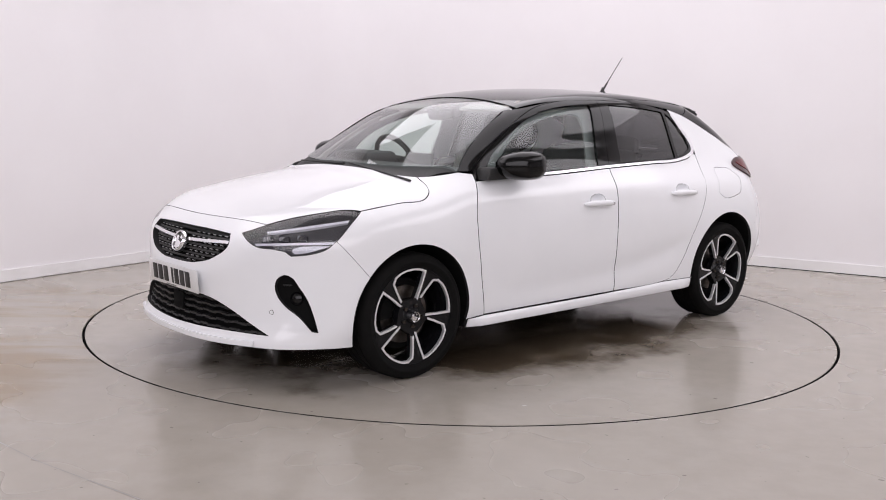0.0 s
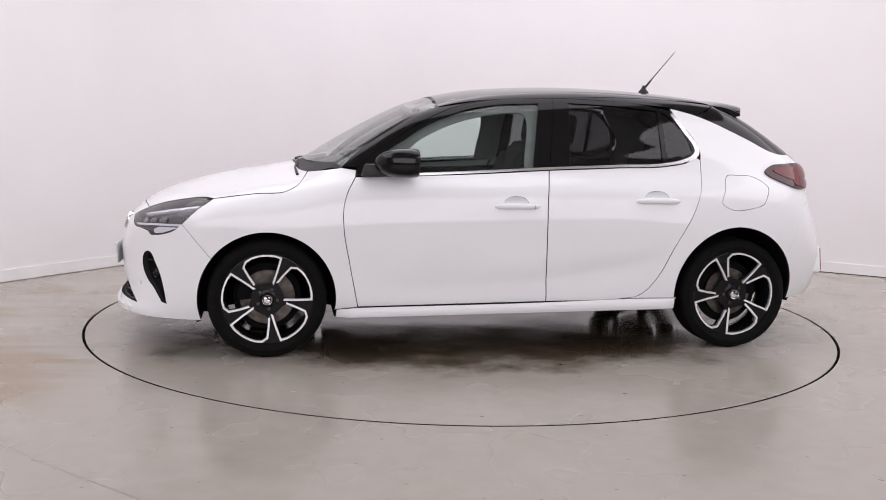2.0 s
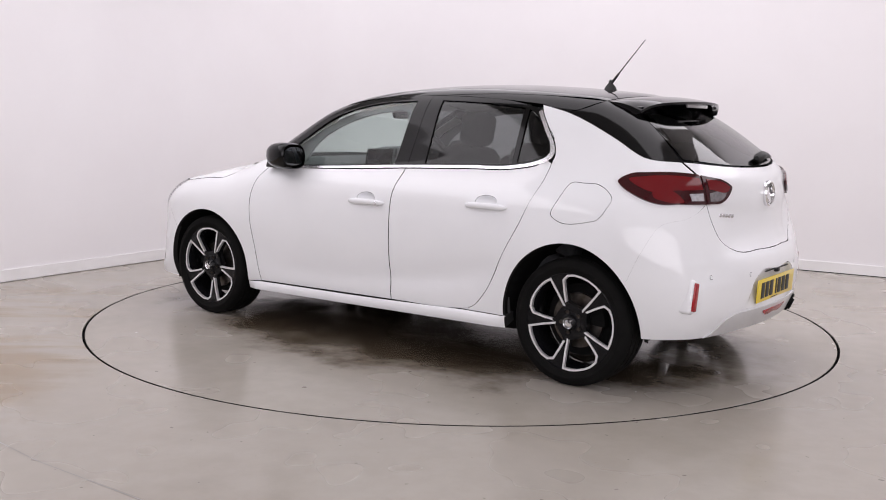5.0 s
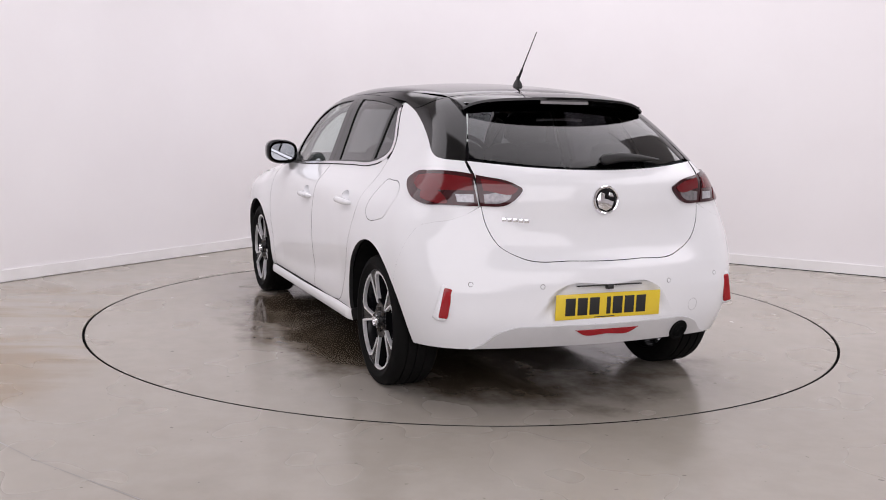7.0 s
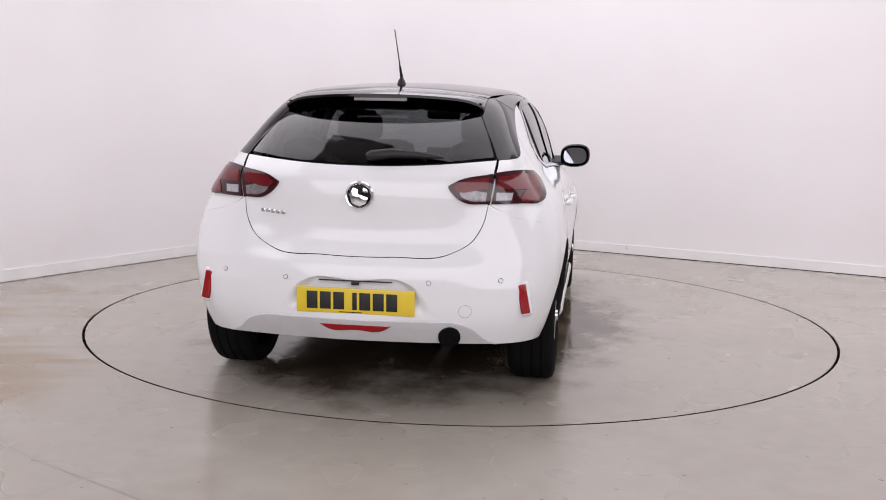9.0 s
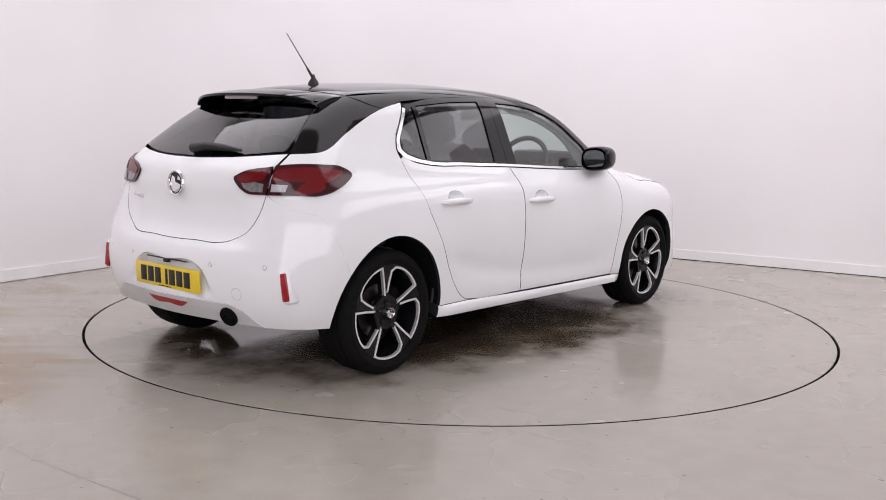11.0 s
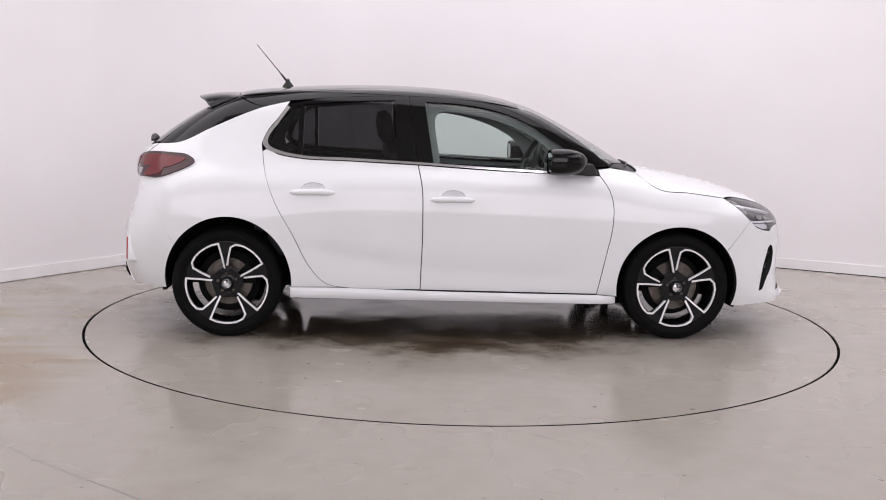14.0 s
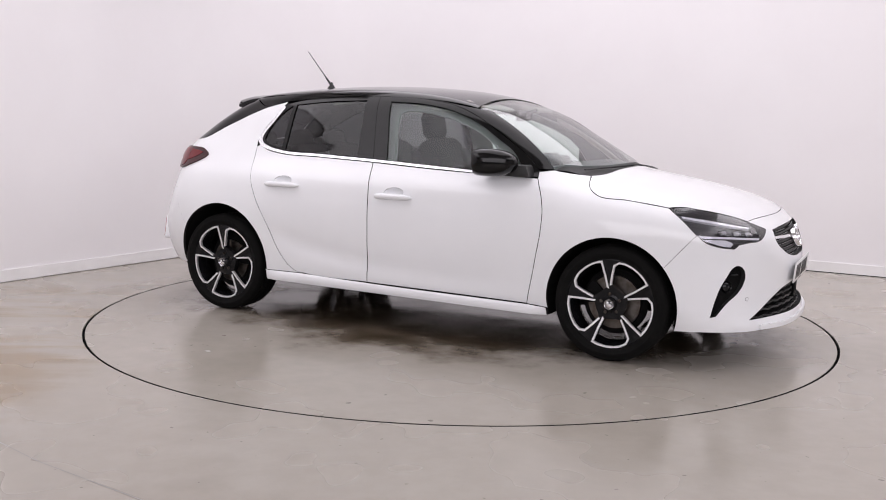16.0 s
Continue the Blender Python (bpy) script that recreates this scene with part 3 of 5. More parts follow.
WING_SEAM = along((1.70, 0.69), front_arch(38, 0)[0][1:3], 8, (True, True))
GATE = [("r", 0.0, 0.648), ("r", 0.155, 0.651), ("r", 0.39, 0.666), ("r", 0.482, 0.718), ("r", 0.532, 0.803), ("r", 0.548, 0.882, "c")]
PILLAR_TOP = [("s", 0.895, 0.979, "c"), ("s", 0.825, 1.046), ("s", 0.712, 1.133), ("s", 0.563, 1.228), ("s", 0.44, 1.290, "c")]
FRAME_TOP = [("s", 0.815, 0.978, "c"), ("s", 0.70, 1.073), ("s", 0.575, 1.155), ("s", 0.42, 1.245), ("s", 0.25, 1.312), ("s", 0.09, 1.342), ("s", -0.264, 1.362, "c")]
FRAME_TOP_R = [("s", -0.264, 1.362, "c"), ("s", -0.50, 1.356), ("s", -0.75, 1.340), ("s", -0.935, 1.310, "c")]
ROOF_EDGE = [("t", 0.385, 0.575), ("t", 0.1, 0.582), ("t", -0.4, 0.578), ("t", -0.9, 0.53), ("t", -1.24, 0.475, "c")]
C_LOW = [("s", -0.945, 1.318, "c"), ("s", -1.10, 1.280), ("s", -1.230, 1.230), ("s", -1.394, 1.154), ("s", -1.54, 1.083), ("r", 0.575, 1.066, "c")]


def hole(dom, spec, step=0.012, both=False):
    return outline(dom, spec, step, both)


def flip(spec):
    return [(w[0], -w[1], *w[2:]) for w in spec][::-1]


def oval(view, a, b, ra, rb, n=16):
    return [(view, a + ra * math.cos(2 * math.pi * i / n), b + rb * math.sin(2 * math.pi * i / n)) for i in range(n)]


GRILLE = [("f", 0.0, 0.708), ("f", 0.25, 0.706), ("f", 0.375, 0.700, "c"), ("f", 0.398, 0.662), ("f", 0.31, 0.582), ("f", 0.205, 0.554), ("f", 0.0, 0.543)]
LOWER = [("f", 0.0, 0.410), ("f", 0.20, 0.408), ("f", 0.325, 0.393), ("f", 0.44, 0.354), ("f", 0.545, 0.303), ("f", 0.634, 0.260, "c"), ("f", 0.49, 0.262), ("f", 0.22, 0.256), ("f", 0.0, 0.253)]
FOG = [("f", 0.636, 0.487), ("f", 0.646, 0.522), ("f", 0.672, 0.537), ("f", 0.692, 0.529), ("f", 0.722, 0.485), ("f", 0.750, 0.430), ("f", 0.770, 0.365), ("f", 0.788, 0.280, "c"), ("f", 0.772, 0.286, "c"), ("f", 0.730, 0.350), ("f", 0.677, 0.398), ("f", 0.646, 0.442)]
LAMP = LAMP_LOW[:-1] + [("s", 1.70, 0.69, "c"), ("s", 1.625, 0.760), ("s", 1.545, 0.814, "c")] + LAMP_TOP[::-1] + BONNET_FRONT[-1:]
RECESS = [("r", 0.0, 0.552), ("r", 0.215, 0.550), ("r", 0.262, 0.525), ("r", 0.33, 0.435), ("r", 0.372, 0.392, "c"), ("r", 0.0, 0.380)]
FLAP = [("s", -1.222, 0.957), ("s", -1.29, 0.960), ("s", -1.362, 0.957), ("s", -1.412, 0.936), ("s", -1.453, 0.900), ("s", -1.440, 0.850), ("s", -1.405, 0.800), ("s", -1.360, 0.787), ("s", -1.20, 0.784), ("s", -1.168, 0.806), ("s", -1.188, 0.879)]
FGLASS = [("s", 0.735, 0.952, "c"), ("s", 0.66, 1.06), ("s", 0.55, 1.135), ("s", 0.409, 1.222), ("s", 0.226, 1.288), ("s", 0.05, 1.318), ("s", -0.175, 1.330, "c"), ("s", -0.125, 0.990, "c")]
RGLASS = [("s", -0.345, 1.335, "c"), ("s", -0.330, 1.006, "c"), ("s", -0.86, 1.028, "c"), ("s", -0.855, 1.302, "c"), ("s", -0.6, 1.325)]
QGLASS = [("s", -0.885, 1.296, "c"), ("s", -0.890, 1.034, "c"), ("s", -0.99, 1.060), ("s", -1.040, 1.090), ("s", -1.035, 1.118), ("s", -0.925, 1.27)]


REAR_SEAM = along(rear_arch(146, 180)[0][1:3], (-1.675, 0.78), 8, (True, False)) + [("r", 0.66, 0.828), ("r", 0.60, 0.852), ("r", 0.548, 0.882, "c")]


def bar(name, m, size, mat, parent, label=""):
    return box(name, m, size, mat, parent, min(size) * 0.3, 2, label)


def place_on(dom, a, b, off=0.0):
    """A pose on the skin: its y axis points out of it, its z axis up the panel."""
    p = on_skin(dom, [(a, b)])
    n = Vector(skin_normal(p)[0])
    up = (Vector((0, 0, 1)) - n * n.z).normalized()
    right = n.cross(up)
    m = Matrix((right, n, up)).transposed().to_4x4()
    m.translation = Vector(p[0]) + n * off
    return m


def number_plate(name, car, m, back, label):
    plate = box(name, m, (0.52, 0.006, 0.111), back, car, 0.0025, 2, label)
    x = -0.185
    for k in range(7):
        w = 0.020 if k == 3 else 0.048
        bar("plate_bar", m @ pose(x + w / 2, 0.0035, 0), (w, 0.002, 0.076), INK, plate, "plain dark bar on the plate")
        x += w + (0.036 if k == 3 else 0.011)
    bar("maker_bar", m @ pose(0.02, 0.0035, -0.049), (0.10, 0.0015, 0.004), INK, plate)
    return plate


def round_badge(name, car, m, r, shallow=False):
    b = lathe(name, [(0.0, 0.004), (r * 0.80, 0.004), (r * 0.84, 0.012), (r * 0.93, 0.014), (r, 0.008), (r, -0.012)], CHROME, car, m, 40, "round chrome badge")
    b = car if shallow else b
    lathe("badge_field", [(0.0, 0.0052), (r * 0.79, 0.0052), (r * 0.79, 0.003)], BLACK, b, m, 32)
    prism("badge_shape", [(-0.02 * r, -0.76 * r), (0.52 * r, -0.55 * r), (0.72 * r, 0.05 * r), (0.45 * r, 0.55 * r), (0.10 * r, 0.42 * r), (0.12 * r, 0.1 * r), (-0.2 * r, 0.0), (-0.62 * r, -0.12 * r), (-0.45 * r, -0.55 * r)], 0.004, CHROME, b, m @ pose(0, 0.005, 0), bevel=0.001)
    prism("badge_shape", [(-0.6 * r, 0.2 * r), (-0.2 * r, 0.25 * r), (-0.25 * r, 0.55 * r), (-0.5 * r, 0.45 * r)], 0.004, CHROME, b, m @ pose(0, 0.005, 0), bevel=0.001)


def sensor(car, dom, a, b, r=0.011):
    lathe("parking_sensor", [(0.0, 0.002), (r * 0.78, 0.002), (r * 0.8, -0.001), (r * 0.95, -0.001), (r, 0.001), (r, -0.004)], PAINT, car, place_on(dom, a, b), 20)
    lathe("sensor_ring", [(r * 0.82, 0.0006), (r * 0.98, 0.0006)], SATIN, car, place_on(dom, a, b), 20)


def build_front(car):
    bumper = BONNET_FRONT + LAMP_LOW[:-1] + WING_SEAM + front_arch(38, -18, 8)[1:] + \
        [("s", 1.75, 0.204), ("f", 0.62, 0.203), ("f", 0.35, 0.202), ("f", 0.0, 0.202)]
    b = panel("front_bumper", "fc", bumper, PAINT, car, [hole("fc", GRILLE, both=True), hole("fc", LOWER, both=True), hole("fc", FOG), hole("fc", flip(FOG))],
              both=True, step=0.022, gap=0.0003, depth=0.03, rim=GAP_SHADE, label="white front bumper")[0]
    lip = [("f", 0.0, 0.226), ("f", 0.35, 0.228), ("f", 0.58, 0.234, "c"), ("f", 0.58, 0.206, "c"), ("f", 0.35, 0.200), ("f", 0.0, 0.199)]
    panel("lip", "fc", lip, PAINT, b, both=True, off=0.014, depth=0.05, label="white lower lip")
    rec = panel("fog_lamp_recess", "fc", FOG, LINER, car, off=-0.03, depth=-0.028, mirror=True, gap=-0.003, label="dark recess round the fog lamp")
    for s, r in ((1, rec[0]), (-1, rec[1])):
        m = place_on("f", 0.712 * s, 0.43, -0.028)
        lathe("fog_lamp", [(0.0, 0.008), (0.016, 0.006), (0.024, 0.001), (0.028, 0.006), (0.031, 0.0)], BLACK, r, m, 24)
        bar("fog_slat", place_on("f", 0.678 * s, 0.49, -0.018), (0.04, 0.012, 0.006), SATIN, r)
    # upper grille
    back = panel("grille", "fc", GRILLE, LINER, car, off=-0.045, depth=-0.043, both=True, gap=-0.003, label="black grille with chrome bars")[0]
    rows, dash = 7, bmesh.new()
    for k in range(rows):
        z = 0.557 + k * 0.0225
        lim = float(np.interp(z, [0.543, 0.556, 0.585, 0.66, 0.702], [0.12, 0.20, 0.29, 0.382, 0.36]))
        n = int(lim / 0.048) + 1
        for i in range(-n, n + 1):
            y = (i + 0.5 * (k % 2)) * 0.048
            if abs(y) > lim - 0.015 or abs(y) < 0.05:
                continue
            g = bmesh.ops.create_cube(dash, size=1)
            bmesh.ops.scale(dash, vec=(0.020, 0.005, 0.0032), verts=g["verts"])
            bmesh.ops.transform(dash, matrix=place_on("f", y, z, -0.018), verts=g["verts"])
    tagged(part("grille_studs", dash, STUD, back, "small satin metal studs"), kind="stuff")
    web = bmesh.new()
    for k in range(8):
        z = 0.546 + k * 0.0225
        lim = float(np.interp(z, [0.543, 0.556, 0.585, 0.66, 0.708], [0.10, 0.19, 0.29, 0.385, 0.365]))
        for i in range(24):
            y = -lim + 2 * lim * (i + 0.5) / 24
            g = bmesh.ops.create_cube(web, size=1)
            bmesh.ops.scale(web, vec=(2 * lim / 24 * 1.08, 0.012, 0.009), verts=g["verts"])
            bmesh.ops.transform(web, matrix=place_on("f", y, z, -0.026), verts=g["verts"])
    tagged(part("grille_mesh", web, SATIN, back), kind="stuff")
    for s in (1, -1):
        bm = bmesh.new()
        for i in range(10):
            y = (0.062 + 0.33 * (i + 0.5) / 10) * s
            g = bmesh.ops.create_cube(bm, size=1)
            bmesh.ops.scale(bm, vec=(0.0345, 0.014, 0.015), verts=g["verts"])
            bmesh.ops.transform(bm, matrix=place_on("f", y, 0.648 + 0.016 * (i / 10), -0.008), verts=g["verts"])
        smooth(part("grille_bar", bm, CHROME, back, "chrome bar"))
    round_badge("front_badge", car, place_on("f", 0.0, 0.628, 0.004), 0.053)
    # lower grille
    low = panel("lower_grille", "fc", LOWER, LINER, car, off=-0.06, depth=-0.055, both=True, gap=-0.003, label="black lower grille with wavy slats")[0]
    for k in range(5):
        z = 0.270 + k * 0.029
        lim = float(np.interp(z, [0.253, 0.262, 0.303, 0.354, 0.393, 0.410], [0.50, 0.615, 0.53, 0.425, 0.31, 0.20]))
        bm = bmesh.new()
        for i in range(40):
            y = -lim + 2 * lim * (i + 0.5) / 40
            g = bmesh.ops.create_cube(bm, size=1)
            bmesh.ops.scale(bm, vec=(2 * lim / 40 * 1.1, 0.022, 0.009), verts=g["verts"])
            bmesh.ops.transform(bm, matrix=place_on("f", y, z + 0.003 * math.sin(y * 60), -0.028), verts=g["verts"])
        part("slat", bm, SATIN, low)
    box("radar_cover", place_on("f", 0.0, 0.345, -0.012), (0.10, 0.012, 0.085), LINER, low, 0.004)
    number_plate("front_plate", car, place_on("f", 0.0, 0.466, 0.010), PLATEWHITE, "white front plate with plain dark bars")
    for s in (1, -1):
        sensor(car, "f", 0.628 * s, 0.366)
    # headlamps
    lens = panel("headlamp", "fc", LAMP, LENS, car, mirror=True, step=0.02, depth=0.03, label="slim headlamp with white light strips")
    panel("lamp_housing", "fc", LAMP, LAMPGREY, lens, off=-0.05, depth=-0.045, mirror=True, gap=0.001)
    drl = [("f", 0.531, 0.672, "c"), ("f", 0.60, 0.677), ("f", 0.678, 0.683), ("s", 1.706, 0.690, "c"), ("s", 1.712, 0.678, "c"), ("f", 0.682, 0.672), ("f", 0.60, 0.666), ("f", 0.542, 0.661, "c")]
    panel("light_strip", "fc", drl, STRIP, lens, off=-0.010, depth=0.02, mirror=True, gap=0.0, step=0.012, label="white light strip")
    block = [("f", 0.716, 0.668, "c"), ("s", 1.722, 0.672, "c"), ("f", 0.768, 0.652), ("f", 0.732, 0.636), ("f", 0.698, 0.630, "c"), ("f", 0.688, 0.645)]
    panel("indicator_block", "fc", block, STRIP, lens, off=-0.016, depth=0.02, mirror=True, gap=0.0, step=0.012, label="pale indicator lens")
    upper = [("f", 0.55, 0.728, "c"), ("f", 0.62, 0.742), ("f", 0.70, 0.762), ("s", 1.614, 0.786, "c"), ("s", 1.625, 0.776, "c"), ("f", 0.712, 0.752), ("f", 0.625, 0.733), ("f", 0.555, 0.722, "c")]
    panel("upper_strip", "fc", upper, STRIP, lens, off=-0.010, depth=0.015, mirror=True, gap=0.0, step=0.012)
    for s, l in ((1, lens[0]), (-1, lens[1])):
        for a, b, w in ((0.565, 0.702, 0.055), (0.635, 0.710, 0.055), (0.70, 0.716, 0.05)):
            m = place_on("f", a * s, b, -0.036)
            box("projector", m, (w, 0.02, 0.034), PROJ, l, 0.008)
    panel("bonnet", "t", BONNET_FRONT + LAMP_TOP + BONNET_SIDE + [("t", 1.10, 0.5), ("t", 1.125, 0.25), ("t", 1.135, 0.0)], PAINT, car, both=True, rim=GAP_SHADE, label="white bonnet")
    fender = BONNET_SIDE + [("s", 0.895, 0.975, "c"), ("s", 0.82, 0.965, "c")] + DOOR_FRONT + [("s", 0.83, 0.25, "c"), ("s", 0.925, 0.25, "c")] + front_arch(190, 38, 18)[:-1] + \
        WING_SEAM[::-1] + [("s", 1.625, 0.760)]
    panel("front_wing", "s", fender, PAINT, car, mirror=True, gap=0.0014, rim=GAP_SHADE, label="white front wing")
    cowl = [("t", 1.13, 0.0), ("t", 1.12, 0.25), ("t", 1.095, 0.5), ("s", 1.063, 0.950, "c"), ("s", 0.90, 0.980, "c"), ("t", 0.985, 0.52), ("t", 1.055, 0.3), ("t", 1.08, 0.0)]
    c = panel("cowl", "t", cowl, SATIN, car, both=True, off=-0.012, gap=0.0, label="black plastic cowl under the windscreen")[0]
    for pts in ([(1.12, 0.60, 0.0), (1.13, 0.40, 0.0), (1.105, 0.05, 0.0)], [(1.12, 0.02, 0), (1.10, -0.25, 0), (1.02, -0.56, 0)]):
        line = [on_skin("t", [(x, y)])[0] + np.array([0, 0, 0.004]) for x, y, z in pts]
        tube("wiper", [Vector(line[0]) * (1 - t) + Vector(line[1]) * t for t in (0, 0.5)] + [Vector(line[1]), Vector(line[2])], [0.008, 0.007, 0.006, 0.004], SATIN, c, 8)


def build_sides(car):
    handles = {"front": (0.099, -0.141, 0.790), "rear": (-0.678, -0.919, 0.822)}
    cups = {k: oval("s", (a + b) / 2 + 0.005, z + 0.020, 0.062, 0.030) for k, (a, b, z) in handles.items()}
    fd = panel("front_door", "s", DOOR_FRONT + DOOR_MID + BELT[:1], PAINT, car, [hole("s", cups["front"])], mirror=True, rim=GAP_SHADE, label="white front door")
    rd = panel("rear_door", "s", [("s", -0.194, 0.278, "c")] + DOOR_REAR + [("s", -1.060, 1.052)] + BELT[4:1:-1] + [("s", -0.212, 0.976, "c"), ("s", -0.191, 0.852), ("s", -0.186, 0.674)],
               PAINT, car, [hole("s", cups["rear"])], mirror=True, rim=GAP_SHADE, label="white rear door")
    for key, door in (("front", fd), ("rear", rd)):
        a, b, z = handles[key]
        cx, cz = (a + b) / 2 + 0.005, z + 0.020

        def sunk(p, cx=cx, cz=cz):
            e = np.clip(1 - ((p[:, 0] - cx) / 0.062) ** 2 - ((p[:, 2] - cz) / 0.030) ** 2, 0, 1)
            return np.stack([0 * e, -0.030 * e, 0 * e], 1)

        panel("handle_cup", "s", cups[key], PAINT, door, mirror=True, gap=-0.001, step=0.01, relief=sunk, depth=0.002)
        for s in (1, -1):
            pts, rad = [], []
            for i in range(17):
                t = i / 16
                x = a + (b - a) * t
                y = side_y(np.array([x]), np.array([z]))[0]
                lift = 0.026 * math.sin(math.pi * min(1, max(0, t))) ** 0.35 - 0.002
                pts.append((x, (y + lift) * s, z + 0.003 - 0.004 * (2 * t - 1) ** 2))
                rad.append(0.0165 * max(0.35, (1 - (2 * t - 1) ** 6) ** 0.5))
            h = tube("door_handle", pts, rad, PAINT, door[0 if s > 0 else 1], 14, "white pull handle")
            if key == "front":
                y = side_y(np.array([b + 0.03]), np.array([z]))[0] + 0.036
                lathe("lock", [(0.0, 0.002), (0.008, 0.002), (0.010, 0.0)], SATINCHROME, door[0 if s > 0 else 1], pose(b + 0.03, y * s, z, 0, 0, 0 if s > 0 else 180), 16) if s > 0 else None
    def ledge(p):
        # the sill stands proud of the doors and faces a little upwards
        top = np.interp(p[:, 0], [-0.66, 0.825], [0.2905, 0.2585])
        down = np.clip(top - p[:, 2], 0, 1)
        target = 0.838 + 0.014 * np.clip(down / 0.014, 0, 1) + 0.05 * down - 0.5 * np.clip(down - 0.045, 0, 1)
        fade = np.clip(np.minimum(0.95 - p[:, 0], p[:, 0] + 0.95) / 0.10, 0.25, 1)
        return np.stack([0 * down, (target - p[:, 1]) * fade, 0 * down], 1)

    panel("sill", "s", [("s", 0.825, 0.2585, "c"), ("s", -0.194, 0.2765), ("s", -0.66, 0.2905, "c"), ("s", -0.923, 0.2905, "c"), ("s", -0.923, 0.228, "c"), ("s", 0.930, 0.203, "c"), ("s", 0.926, 0.25, "c")],
          PAINT, car, mirror=True, step=0.012, depth=0.08, relief=ledge, rim=GAP_SHADE, label="white side sill")
    # glasshouse
    panel("front_door_frame", "s", [("s", 0.822, 0.938, "c")] + BELT[:1] + [("s", -0.215, 0.979, "c")] + FRAME_TOP[::-1], BLACK, fd, [hole("s", FGLASS)], mirror=True, gap=0.0012, label="gloss black window frame")
    panel("front_door_glass", "s", FGLASS, CLEAR, fd, mirror=True, off=-0.006, depth=0.004, gap=0.0)
    panel("rear_door_frame", "s", [("s", -0.215, 0.979, "c")] + BELT[2:] + [("s", -0.937, 1.306, "c")] + FRAME_TOP_R[-2::-1], BLACK, rd, [hole("s", RGLASS), hole("s", QGLASS)], mirror=True, gap=0.0012, label="gloss black window frame")
    panel("rear_door_glass", "s", RGLASS, PRIVACY, rd, mirror=True, off=-0.006, depth=0.004, gap=0.0)
    panel("quarter_glass", "s", QGLASS, PRIVACY, rd, mirror=True, off=-0.006, depth=0.004, gap=0.0)
    strip = [("s", 0.70, 0.931, "c"), ("s", 0.198, 0.955), ("s", -0.215, 0.978), ("s", -0.60, 0.994), ("s", -0.90, 1.008), ("s", -1.0, 1.027), ("s", -1.066, 1.054), ("s", -1.084, 1.080), ("s", -1.076, 1.112), ("s", -1.018, 1.199), ("s", -0.953, 1.292, "c"),
             ("s", -0.938, 1.283, "c"), ("s", -1.001, 1.192), ("s", -1.053, 1.112), ("s", -1.057, 1.088), ("s", -1.046, 1.070), ("s", -0.99, 1.043), ("s", -0.89, 1.022), ("s", -0.60, 1.008), ("s", -0.215, 0.991), ("s", 0.198, 0.968), ("s", 0.70, 0.943, "c")]
    panel("chrome_strip", "s", strip, SATINCHROME, car, mirror=True, off=0.004, depth=0.01, gap=0.0, step=0.02, label="bright chrome strip under the windows")
    # the quarters
    seam = REAR_SEAM
    quarter = DOOR_REAR[::-1] + [("s", -0.66, 0.292, "c"), ("s", -0.93, 0.292, "c")] + rear_arch(-4, 146, 18)[:-1] + seam[:-1] + \
        [("r", 0.552, 0.882, "c"), ("r", 0.566, 0.98), ("r", 0.575, 1.066, "c")] + C_LOW[-2::-1] + [("s", -0.960, 1.290), ("s", -1.022, 1.200), ("s", -1.080, 1.113), ("s", -1.090, 1.078)]
    panel("rear_wing", "rc", quarter, PAINT, car, [hole("rc", FLAP)], gap=0.0002, sides=(1,), rim=GAP_SHADE, label="white rear wing with a fuel flap")
    panel("rear_wing", "rc", quarter, PAINT, car, gap=0.0002, sides=(-1,), rim=GAP_SHADE, label="white rear wing")
    panel("fuel_flap", "rc", FLAP, PAINT, car, gap=0.0024)
    # door mirrors
    for s in (1, -1):
        n, verts, faces = 22, [], []
        prof = [(-0.03, 0.08), (-0.018, 0.42), (0.005, 0.68), (0.04, 0.88), (0.09, 1.0), (0.15, 1.02), (0.185, 0.98), (0.192, 0.90)]
        for d, k in prof:
            for i in range(n):
                a = 2 * math.pi * i / n
                ca, sa = math.cos(a), math.sin(a)
                y = 0.093 * k * math.copysign(abs(ca) ** 0.75, ca)
                z = 0.070 * k * math.copysign(abs(sa) ** 0.75, sa)
                verts.append((0.705 - d, (0.860 + y * 1.02 - 0.25 * max(0.0, 0.1 - d)) * s, 1.010 + z * 1.06 + 0.05 * y))
        for j in range(len(prof) - 1):
            for i in range(n):
                q = (i + 1) % n
                f = (j * n + i, j * n + q, (j + 1) * n + q, (j + 1) * n + i)
                faces.append(f if s > 0 else f[::-1])
        faces.append(tuple(range(n)) if s < 0 else tuple(range(n))[::-1])
        house = smooth(raw("door_mirror", verts, faces, BLACK, car, "gloss black door mirror"), 60)
        gv = [(0.516, (0.860 + (0.074 * math.copysign(abs(math.cos(2 * math.pi * i / n)) ** 0.7, math.cos(2 * math.pi * i / n)))) * s, 1.010 + 0.052 * math.copysign(abs(math.sin(2 * math.pi * i / n)) ** 0.7, math.sin(2 * math.pi * i / n))) for i in range(n)]
        raw("mirror_glass", gv, [tuple(range(n)) if s > 0 else tuple(range(n))[::-1]], MIRRORGLASS, house)
        prism("mirror_foot", [(0.80, 0.935), (0.60, 0.942), (0.62, 0.965), (0.70, 1.0), (0.775, 1.0)], 0.10, SATIN, house, Matrix.Translation((0, 0.715 if s > 0 else -0.815, 0)), bevel=0.008)


